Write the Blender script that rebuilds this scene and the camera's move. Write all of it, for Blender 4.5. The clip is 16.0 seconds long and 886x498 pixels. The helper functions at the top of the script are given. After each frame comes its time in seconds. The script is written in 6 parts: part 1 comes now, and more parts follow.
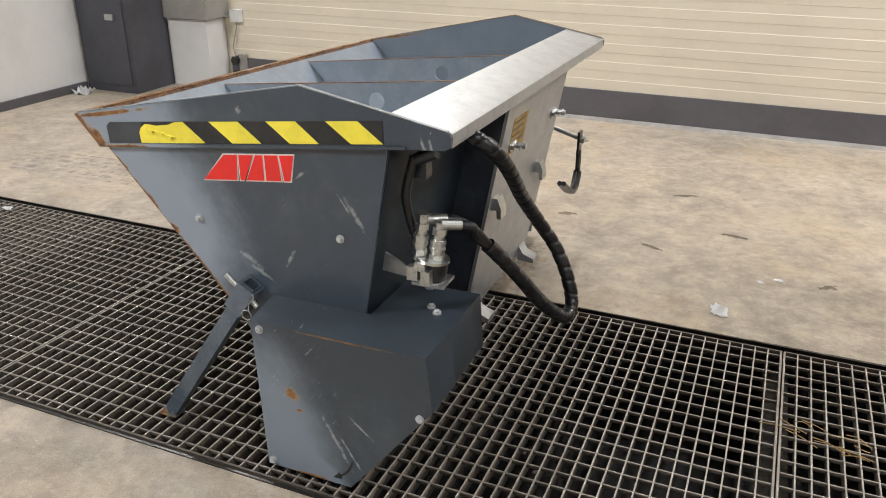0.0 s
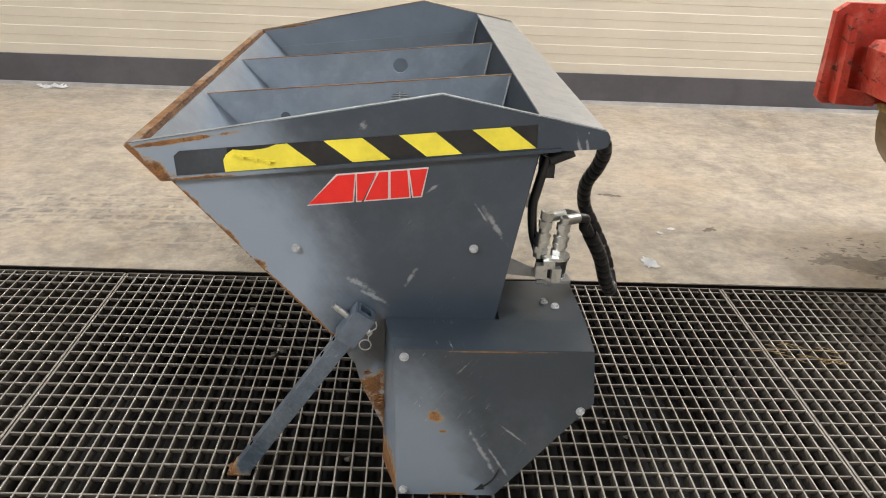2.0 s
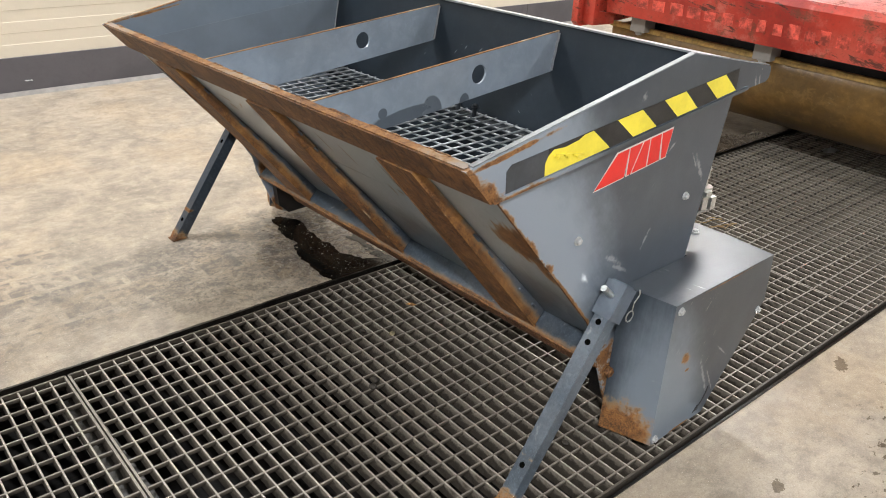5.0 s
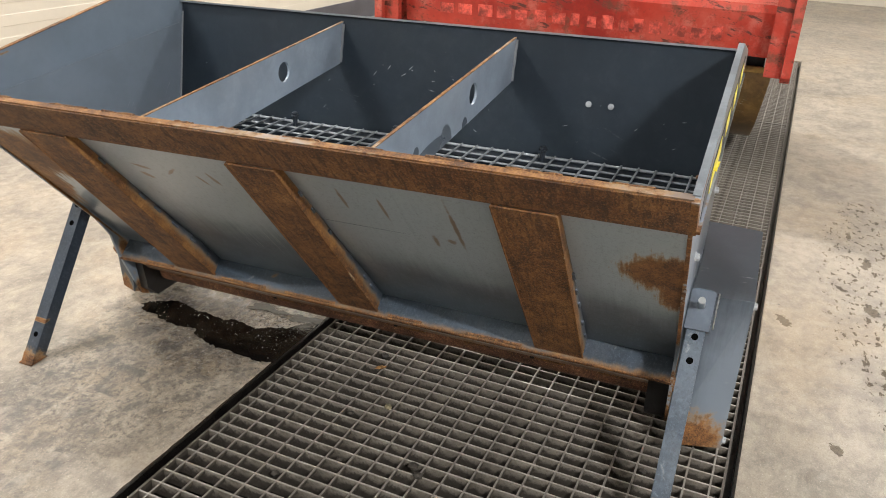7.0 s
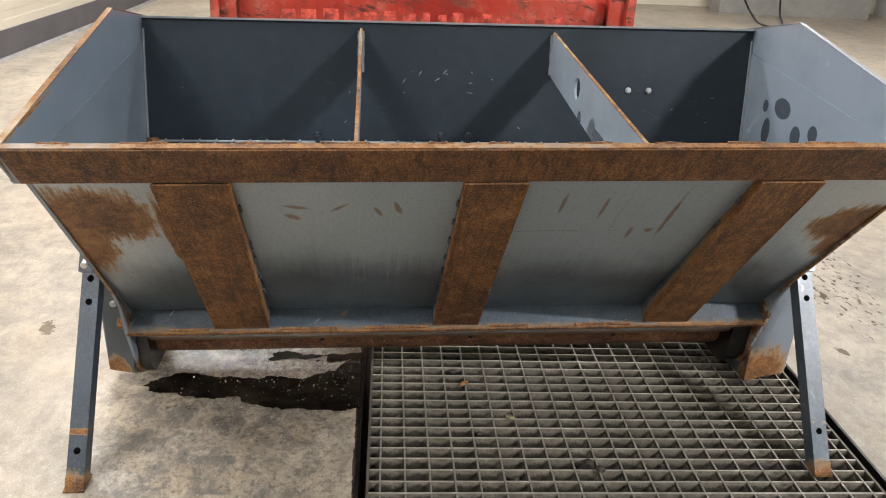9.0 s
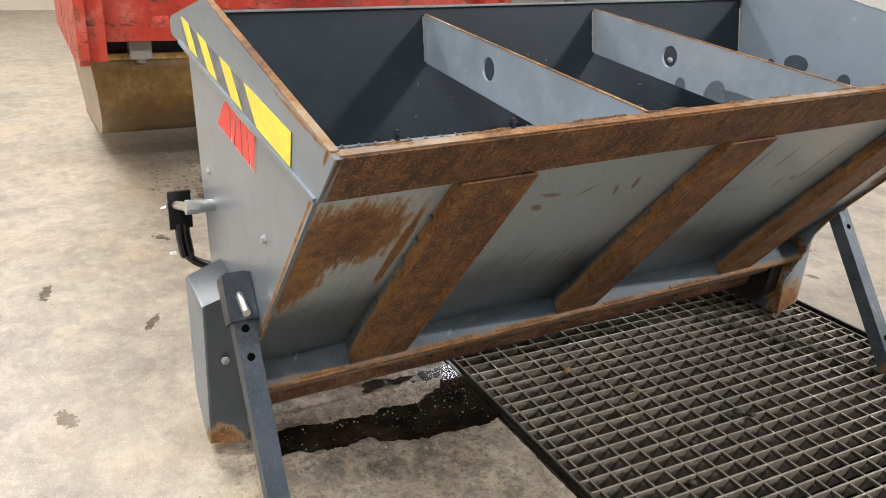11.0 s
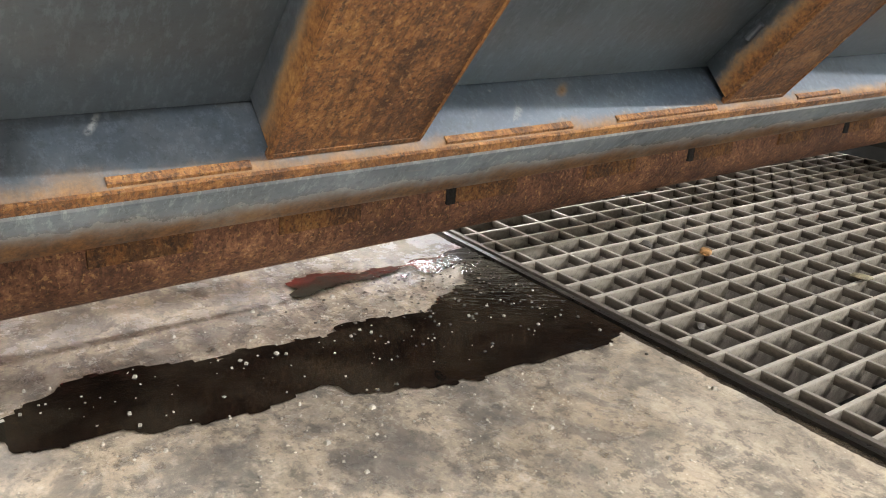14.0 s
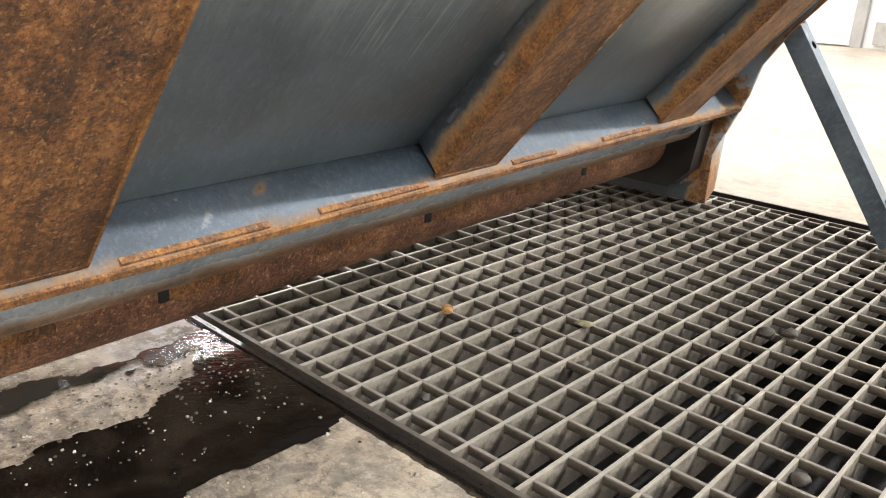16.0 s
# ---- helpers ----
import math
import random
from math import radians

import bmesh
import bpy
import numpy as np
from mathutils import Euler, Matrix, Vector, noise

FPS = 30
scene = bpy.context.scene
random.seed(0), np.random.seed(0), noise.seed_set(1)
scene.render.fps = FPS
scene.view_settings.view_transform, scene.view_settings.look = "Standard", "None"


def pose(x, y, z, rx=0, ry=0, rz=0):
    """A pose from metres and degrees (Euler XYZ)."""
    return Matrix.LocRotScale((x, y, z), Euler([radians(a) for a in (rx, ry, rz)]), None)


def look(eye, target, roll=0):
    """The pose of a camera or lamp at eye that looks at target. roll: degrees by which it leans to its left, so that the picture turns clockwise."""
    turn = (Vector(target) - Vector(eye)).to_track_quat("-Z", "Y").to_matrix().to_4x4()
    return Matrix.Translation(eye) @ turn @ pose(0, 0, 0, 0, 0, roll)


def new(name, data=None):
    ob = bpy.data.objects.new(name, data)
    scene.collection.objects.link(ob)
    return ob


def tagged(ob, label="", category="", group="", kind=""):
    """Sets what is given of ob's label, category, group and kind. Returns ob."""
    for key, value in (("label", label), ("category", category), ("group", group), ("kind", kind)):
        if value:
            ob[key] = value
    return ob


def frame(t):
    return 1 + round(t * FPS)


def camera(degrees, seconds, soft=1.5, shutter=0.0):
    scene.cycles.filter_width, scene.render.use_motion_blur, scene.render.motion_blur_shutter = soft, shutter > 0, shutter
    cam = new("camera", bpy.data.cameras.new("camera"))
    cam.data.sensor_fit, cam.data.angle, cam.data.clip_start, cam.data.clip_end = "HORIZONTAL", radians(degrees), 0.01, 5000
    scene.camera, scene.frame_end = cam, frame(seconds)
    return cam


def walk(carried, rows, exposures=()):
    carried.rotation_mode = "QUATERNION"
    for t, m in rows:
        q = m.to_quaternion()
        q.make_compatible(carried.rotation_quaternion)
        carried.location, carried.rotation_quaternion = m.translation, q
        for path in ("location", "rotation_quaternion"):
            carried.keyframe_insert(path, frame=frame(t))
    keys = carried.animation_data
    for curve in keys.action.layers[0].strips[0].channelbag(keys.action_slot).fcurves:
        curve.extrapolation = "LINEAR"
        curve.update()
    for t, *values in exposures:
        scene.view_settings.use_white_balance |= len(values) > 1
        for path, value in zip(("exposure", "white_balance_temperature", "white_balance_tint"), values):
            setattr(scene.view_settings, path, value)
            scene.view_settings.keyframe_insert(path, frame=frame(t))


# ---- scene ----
cam = camera(58.6, 16.0, soft=1.0)
PATH = [
    (0, (0.752, -1.22, 1.089), (0.08, 0.485, 0.29), 0.4),
    (0.5, (0.569, -1.255, 1.1), (0.075, 0.502, 0.283), 0.8),
    (1, (0.345, -1.34, 1.12), (0.049, 0.456, 0.292), 1.3),
    (1.5, (0.149, -1.36, 1.125), (0.049, 0.455, 0.293), 1.7),
    (2, (-0.081, -1.321, 1.119), (0.035, 0.488, 0.273), 2.6),
    (2.5, (-0.316, -1.319, 1.124), (-0.005, 0.458, 0.26), 3.1),
    (3, (-0.556, -1.286, 1.12), (-0.076, 0.446, 0.243), 3.1),
    (3.5, (-0.76, -1.159, 1.123), (-0.068, 0.49, 0.228), 3.5),
    (4, (-0.941, -1.041, 1.111), (-0.064, 0.509, 0.2), 3.3),
    (4.2, (-1.029, -0.992, 1.109), (-0.086, 0.515, 0.193), 3.1),
    (6.3, (-1.42, -0.308, 1.036), (0.14, 0.615, 0.192), 2.9),
    (6.5, (-1.44, -0.254, 1.032), (0.154, 0.612, 0.188), 2.5),
    (7, (-1.47, -0.046, 1.017), (0.219, 0.62, 0.178), 2.6),
    (7.5, (-1.513, 0.154, 1.003), (0.243, 0.637, 0.177), 2.4),
    (8, (-1.599, 0.391, 1.009), (0.204, 0.668, 0.189), 2.5),
    (8.5, (-1.601, 0.617, 0.978), (0.229, 0.664, 0.173), 2.7),
    (8.7, (-1.59, 0.716, 0.97), (0.242, 0.664, 0.17), 3.0),
    (10.8, (-1.326, 1.559, 0.876), (0.33, 0.703, 0.153), 2.1),
    (11, (-1.269, 1.611, 0.855), (0.361, 0.708, 0.129), 2.3),
    (11.5, (-1.109, 1.632, 0.738), (0.472, 0.649, 0.007), 2.8),
    (12, (-0.939, 1.596, 0.631), (0.604, 0.56, -0.108), 3.6),
    (12.5, (-0.773, 1.537, 0.516), (0.743, 0.457, -0.216), 4.2),
    (13, (-0.644, 1.439, 0.358), (0.866, 0.349, -0.371), 4.6),
    (13.5, (-0.578, 1.373, 0.284), (0.936, 0.268, -0.413), 4.0),
    (14, (-0.559, 1.349, 0.272), (0.939, 0.206, -0.399), 3.4),
    (14.5, (-0.566, 1.323, 0.275), (0.88, 0.102, -0.371), 3.1),
    (15, (-0.583, 1.286, 0.282), (0.792, -0.021, -0.354), 3.2),
    (15.5, (-0.596, 1.259, 0.293), (0.705, -0.12, -0.345), 3.3),
    (16, (-0.618, 1.26, 0.351), (0.62, -0.171, -0.298), 3.1),
]
walk(cam, [(t, look(eye, target, roll)) for t, eye, target, roll in PATH],
     exposures=[(0.0, 0.2), (2.5, 0.27), (4.0, 0.4), (6.5, 0.52), (8.7, 0.55), (11.0, 0.5), (12.5, 0.82), (13.0, 1.1), (13.5, 1.62), (16.0, 1.74)])

# ---------------------------------------------------------------- light
world = bpy.data.worlds.new("world")
scene.world = world
world.use_nodes = True
bg = world.node_tree.nodes["Background"]
bg.inputs[0].default_value = (0.75, 0.85, 1.0, 1)
bg.inputs[1].default_value = 0.0


def tube_light(x, y, z, sx, sy, watts):
    d = bpy.data.lights.new("fluorescent_tube", "AREA")
    d.shape, d.size, d.size_y, d.energy = "RECTANGLE", sx, sy, watts
    d.color = (0.97, 0.975, 1.0)
    ob = new("fluorescent_tube", d)
    ob.location = (x, y, z)
    return ob


LAMPS = [(-3.0, -2.2, 3.3, 0.10, 0.45, 195.0), (-3.0, 2.85, 3.25, 0.10, 0.40, 50.0), (-0.3, 2.65, 3.2, 0.18, 1.0, 62.0), (2.6, 2.0, 3.2, 0.18, 1.2, 100.0),
         (2.2, -2.6, 3.2, 0.18, 1.2, 68.0), (5.4, 2.6, 3.2, 0.18, 1.2, 85.0), (4.9, -2.4, 3.2, 0.18, 1.2, 80.0)]
for lamp in LAMPS:
    tube_light(*lamp)


# ---------------------------------------------------------------- materials
class Tree:
    def __init__(self, name):
        self.m = bpy.data.materials.new(name)
        self.m.use_nodes = True
        self.t = self.m.node_tree
        self.t.nodes.clear()
        self.co = self.add("ShaderNodeTexCoord").outputs["Object"]

    def add(self, kind, props=None, **ins):
        n = self.t.nodes.new(kind)
        for k, v in (props or {}).items():
            setattr(n, k, v)
        for k, v in ins.items():
            self.put(n.inputs[int(k[1:])] if k[0] == "i" and k[1:].isdigit() else n.inputs[k.replace("_", " ")], v)
        return n

    def put(self, socket, v):
        if isinstance(v, bpy.types.NodeSocket):
            self.t.links.new(v, socket)
        else:
            socket.default_value = v

    def math(self, op, a, b=0.0, clamp=False):
        return self.add("ShaderNodeMath", {"operation": op, "use_clamp": clamp}, i0=a, i1=b).outputs[0]

    def step(self, v, lo, hi):
        return self.add("ShaderNodeMapRange", {"interpolation_type": "SMOOTHSTEP"}, i0=v, i1=lo, i2=hi, i3=0.0, i4=1.0).outputs[0]

    def mix(self, f, a, b, blend="MIX"):
        n = self.add("ShaderNodeMix", {"data_type": "RGBA", "blend_type": blend})
        self.put(n.inputs[0], f)
        for s, v in ((n.inputs[6], a), (n.inputs[7], b)):
            self.put(s, (*v, 1.0) if isinstance(v, tuple) and len(v) == 3 else v)
        return n.outputs[2]

    def place(self, loc=(0, 0, 0), rot=(0, 0, 0), scale=(1, 1, 1), kind="TEXTURE", co=None):
        n = self.add("ShaderNodeMapping", {"vector_type": kind})
        self.put(n.inputs[0], co or self.co)
        n.inputs[1].default_value = loc
        n.inputs[2].default_value = [radians(a) for a in rot]
        n.inputs[3].default_value = scale
        return n.outputs[0]

    def noise(self, scale, detail=4.0, rough=0.6, co=None, warp=0.0):
        n = self.add("ShaderNodeTexNoise")
        self.put(n.inputs["Vector"], co or self.co)
        n.inputs["Scale"].default_value, n.inputs["Detail"].default_value = scale, detail
        n.inputs["Roughness"].default_value, n.inputs["Distortion"].default_value = rough, warp
        return n.outputs["Fac"]

    def random(self):
        return self.add("ShaderNodeObjectInfo").outputs["Random"]

    def ramp(self, f, *stops):
        n = self.add("ShaderNodeValToRGB")
        self.put(n.inputs[0], f)
        e = n.color_ramp.elements
        while len(e) < len(stops):
            e.new(0.5)
        for el, (p, c) in zip(e, stops):
            el.position, el.color = p, (*c, 1)
        return n.outputs[0]

    def blobs(self, rows, ragged=0.9, scale=18.0):
        """Field over zero inside soft ellipsoids (place, turn, radii), with a ragged rim."""
        f = None
        for loc, rot, rad in rows:
            v = self.place(loc, rot, rad)
            ln = self.add("ShaderNodeVectorMath", {"operation": "LENGTH"}, i0=v).outputs["Value"]
            one = self.math("SUBTRACT", 1.0, ln)
            f = one if f is None else self.math("MAXIMUM", f, one)
        wob = self.math("MULTIPLY", self.math("SUBTRACT", self.noise(scale, 6, 0.65), 0.5), ragged * 2)
        return self.math("ADD", f, wob)

    def close(self, color, rough=0.6, metal=0.0, bump=None, depth=0.002, strength=0.6, **more):
        p = self.add("ShaderNodeBsdfPrincipled")
        self.put(p.inputs["Base Color"], (*color, 1.0) if isinstance(color, tuple) else color)
        self.put(p.inputs["Roughness"], rough)
        self.put(p.inputs["Metallic"], metal)
        for k, v in more.items():
            self.put(p.inputs[k.replace("_", " ")], v)
        if bump is not None:
            b = self.add("ShaderNodeBump", Strength=strength, Distance=depth, Height=bump)
            self.put(p.inputs["Normal"], b.outputs[0])
        o = self.add("ShaderNodeOutputMaterial")
        self.t.links.new(p.outputs[0], o.inputs[0])
        return self.m


def rust_colour(t, k=1.0, red=0.0):
    big, mid, fine = t.noise(9 * k, 5, 0.65), t.noise(40 * k, 8, 0.78), t.noise(260 * k, 4, 0.75)
    v = t.math("ADD", t.math("MULTIPLY", big, 0.28), t.math("ADD", t.math("MULTIPLY", mid, 0.36), t.math("MULTIPLY", fine, 0.36)))
    a = t.ramp(v, (0.37, (0.014, 0.007, 0.004)), (0.45, (0.085, 0.036, 0.012)), (0.515, (0.20, 0.086, 0.024)),
               (0.575, (0.28, 0.138, 0.04)), (0.66, (0.42, 0.235, 0.085)))
    b = t.ramp(v, (0.37, (0.018, 0.009, 0.007)), (0.45, (0.064, 0.029, 0.019)), (0.52, (0.12, 0.055, 0.031)),
               (0.58, (0.20, 0.098, 0.052)), (0.67, (0.40, 0.24, 0.14)))
    return t.mix(red, a, b), fine


def rust_mat(name, red=0.0, drip=(0.05, 0.018, 0.05), turn=0.0, dark=0.55, pale=0.35, tone=1.0):
    t = Tree(name)
    c, fine = rust_colour(t, 1.0, red)
    drag = t.noise(1.0, 5, 0.7, t.place(rot=(0, turn, 0), scale=drip))
    c = t.mix(t.math("MULTIPLY", t.step(drag, 0.5, 0.62), dark), c, (0.030, 0.012, 0.006))
    blot = t.noise(16, 6, 0.75, t.place(loc=(7, 3, 5)))
    c = t.mix(t.math("MULTIPLY", t.step(blot, 0.55, 0.66), 0.5), c, (0.05, 0.02, 0.009))
    light = t.noise(13, 6, 0.7, t.place(loc=(3, 1, 2)))
    c = t.mix(t.math("MULTIPLY", t.step(light, 0.58, 0.72), pale), c, (0.40, 0.21, 0.09))
    grain = t.noise(1.0, 6, 0.75, t.place(loc=(2, 2, 4), rot=(0, turn, 0), scale=(0.028, 0.0035, 0.02)))
    c = t.mix(t.math("MULTIPLY", t.step(grain, 0.50, 0.66), 0.55), c, (0.035, 0.016, 0.008))
    pit, fleck = t.noise(330, 3, 0.6), t.noise(240, 4, 0.7, t.place(loc=(6, 1, 9)))
    c = t.mix(t.math("MULTIPLY", t.step(pit, 0.55, 0.64), 0.65), c, (0.022, 0.010, 0.006))
    c = t.mix(t.math("MULTIPLY", t.step(fleck, 0.56, 0.66), 0.4), c, (0.46, 0.27, 0.11))
    c = t.mix(1.0, c, (tone, tone * 0.97, tone * 0.92), "MULTIPLY")
    scale = t.noise(140, 5, 0.8)
    return t.close(c, t.math("ADD", 0.55, t.math("MULTIPLY", scale, 0.35)), 0.0, scale, 0.0022, 0.9)


def paint_mat(name, base=(0.062, 0.078, 0.1), rough=0.36, blobs=(), ragged=0.75, scale=18.0, worn=0.35, dust=0.25, halo=0.35, streak=0.0, coat=0.25, bare=(), wet=(),
              mottle=0.3, drip=0.0, flecks=0.0, cloud=1.0, chalk_and_light=(), film_tone=(0.23, 0.275, 0.33), spec=0.5, stains=(), chalk_rub=0.3):
    """Semi-gloss machine paint with dust, scuffs and rust spots of given place and reach."""
    t = Tree(name)
    big, mid, fine = t.noise(4.5, 5, 0.65), t.noise(26, 8, 0.72, warp=0.3), t.noise(170, 4, 0.65)
    low, high = tuple(v * (1 - 0.28 * cloud) for v in base), tuple(min(1, v * (1 + 0.32 * cloud)) for v in base)
    c = t.mix(t.step(big, 0.36, 0.66), low, high)
    c = t.mix(t.math("MULTIPLY", t.step(mid, 0.50, 0.64), mottle), c, tuple(min(1, v * 1.9 + 0.02) for v in base))
    c = t.mix(t.math("MULTIPLY", t.step(mid, 0.48, 0.36), mottle), c, tuple(v * 0.42 for v in base))
    film = t.math("MULTIPLY", t.step(t.noise(2.6, 8, 0.75, t.place(loc=(5, 3, 1))), 0.45, 0.68), dust)
    c = t.mix(film, c, (0.25, 0.26, 0.265))
    if chalk_and_light:
        # pale film of salt and sand dust, rubbed into streaks, plus the brightness of lit faces
        g = t.blobs(chalk_and_light, 0.30, 6)
        rub = t.noise(1.0, 6, 0.72, t.place(loc=(3, 2, 8), rot=(0, 50, 0), scale=(0.22, 0.012, 0.06)))
        g = t.math("ADD", g, t.math("MULTIPLY", t.math("SUBTRACT", rub, 0.5), chalk_rub))
        c = t.mix(t.math("MULTIPLY", t.step(g, -0.05, 0.55), 0.92), c, film_tone)
    if flecks:
        fl = t.step(t.noise(150, 6, 0.8, t.place(loc=(4, 4, 1), rot=(0, 48, 0), scale=(2.0, 0.8, 1))), 0.50, 0.62)
        c = t.mix(t.math("MULTIPLY", fl, flecks), c, tuple(min(1, v * 2.2 + 0.05) for v in base))
        pit = t.step(t.noise(170, 6, 0.8, t.place(loc=(1, 7, 3))), 0.52, 0.62)
        c = t.mix(t.math("MULTIPLY", pit, flecks), c, tuple(v * 0.25 for v in base))
    # scuffs in two directions and small chips
    a = t.noise(1.0, 2, 0.5, t.place(rot=(20, 38, 12), scale=(0.0045, 0.09, 0.08)))
    b = t.noise(1.0, 2, 0.5, t.place(rot=(-30, -52, 40), scale=(0.09, 0.08, 0.0035)))
    where = t.step(t.noise(6.5, 4, 0.65, t.place(loc=(9, 2, 7))), 0.54, 0.66)
    scuff = t.math("MULTIPLY", t.math("MAXIMUM", t.step(a, 0.64, 0.74), t.step(b, 0.65, 0.75)), where)
    scuff = t.math("MULTIPLY", scuff, t.step(t.noise(48, 6, 0.75, t.place(loc=(2, 9, 5))), 0.46, 0.60))
    c = t.mix(t.math("MULTIPLY", scuff, worn), c, (0.46, 0.47, 0.47))
    chip = t.math("MULTIPLY", t.step(t.noise(70, 3, 0.6, t.place(loc=(1, 8, 4))), 0.72, 0.76), where)
    c = t.mix(t.math("MULTIPLY", chip, 0.8), c, (0.5, 0.5, 0.48))
    if streak:
        gate = t.step(t.blobs([((-0.34, 0.83, 0.43), (0, 0, 0), (0.24, 0.19, 0.19))], 0.5, 9), 0.0, 0.5)
        run = t.noise(1.0, 5, 0.75, t.place(rot=(0, 48, 0), scale=(0.22, 0.0026, 0.1)))
        c = t.mix(t.math("MULTIPLY", t.math("MULTIPLY", t.step(run, 0.52, 0.68), gate), streak), c, (0.42, 0.44, 0.44))
        run2 = t.noise(1.0, 6, 0.75, t.place(loc=(2, 3, 1), rot=(0, 48, 0), scale=(0.16, 0.014, 0.1)))
        c = t.mix(t.math("MULTIPLY", t.step(run2, 0.54, 0.70), streak * 0.16), c, tuple(v * 0.35 for v in base))
    r = t.math("ADD", rough, t.math("ADD", t.math("MULTIPLY", film, 0.5), t.math("MULTIPLY", t.math("SUBTRACT", mid, 0.5), 0.15)))
    if bare:
        f = t.blobs(bare, 1.2, 75)
        c = t.mix(t.math("MULTIPLY", t.step(f, 0.15, 0.85), 0.5), c, (0.40, 0.41, 0.41))
    if wet:
        f = t.step(t.blobs(wet, 0.16, 9), 0.0, 0.12)
        c = t.mix(t.math("MULTIPLY", f, 0.75), c, tuple(v * 0.22 for v in base))
        r = t.math("SUBTRACT", r, t.math("MULTIPLY", f, 0.15))
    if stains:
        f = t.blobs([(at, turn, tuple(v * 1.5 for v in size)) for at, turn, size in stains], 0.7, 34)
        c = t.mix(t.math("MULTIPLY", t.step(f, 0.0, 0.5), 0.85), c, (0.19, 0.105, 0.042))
    hgt, cw = t.math("ADD", t.math("MULTIPLY", fine, 0.5), t.math("MULTIPLY", mid, 0.2)), coat
    if blobs:
        f = t.blobs(blobs, ragged, scale)
        if drip:
            runs = t.noise(1.0, 5, 0.7, t.place(loc=(1, 6, 2), rot=(0, 48, 0), scale=(0.06, 0.007, 0.05)))
            f = t.math("ADD", f, t.math("MULTIPLY", t.math("SUBTRACT", runs, 0.5), drip))
        f = t.math("ADD", f, t.math("MULTIPLY", t.math("SUBTRACT", t.noise(150, 4, 0.7), 0.5), ragged * 0.5))
        rc, rf = rust_colour(t, 1.2)
        thin, deep = t.step(f, 0.0, halo), t.step(f, 0.14, 0.14 + halo)
        c = t.mix(t.math("MULTIPLY", thin, 0.8), c, (0.31, 0.20, 0.095))
        c = t.mix(deep, c, rc)
        r = t.math("ADD", r, t.math("MULTIPLY", thin, 0.35))
        cw = t.math("MULTIPLY", t.math("SUBTRACT", 1.0, thin), coat)
        hgt = t.math("ADD", t.math("MULTIPLY", fine, 0.4), t.math("MULTIPLY", t.math("MULTIPLY", thin, rf), 0.8))
    return t.close(c, r, 0.0, hgt, 0.0010, 0.35, Coat_Weight=cw, Coat_Roughness=0.22, Specular_IOR_Level=spec)


def steel_mat(name, tone=(0.55, 0.56, 0.56), rough=0.36, metal=0.9, dirt=0.3):
    t = Tree(name)
    big, fine = t.noise(18, 6, 0.7), t.noise(1.0, 3, 0.6, t.place(scale=(0.003, 0.12, 0.05)))
    c = t.mix(t.step(big, 0.4, 0.65), tone, tuple(v * 0.84 for v in tone))
    grime = t.math("MULTIPLY", t.step(t.noise(60, 7, 0.75), 0.52, 0.7), dirt)
    c = t.mix(grime, c, (0.10, 0.08, 0.06))
    r = t.math("ADD", rough, t.math("ADD", t.math("MULTIPLY", fine, 0.14), t.math("MULTIPLY", grime, 0.5)))
    return t.close(c, r, metal, fine, 0.0004, 0.3)


def plain_mat(name, col, rough=0.6, var=0.12, scale=9.0, metal=0.0, grain=0.0008):
    t = Tree(name)
    big, fine = t.noise(scale, 6, 0.68), t.noise(scale * 14, 4, 0.65)
    c = t.mix(t.step(big, 0.36, 0.64), tuple(v * (1 - var) for v in col), tuple(min(1, v * (1 + var)) for v in col))
    c = t.mix(t.math("MULTIPLY", t.step(fine, 0.52, 0.72), var), c, tuple(v * 0.5 for v in col))
    return t.close(c, t.math("ADD", rough - 0.05, t.math("MULTIPLY", fine, 0.12)), metal, fine, grain, 0.4)


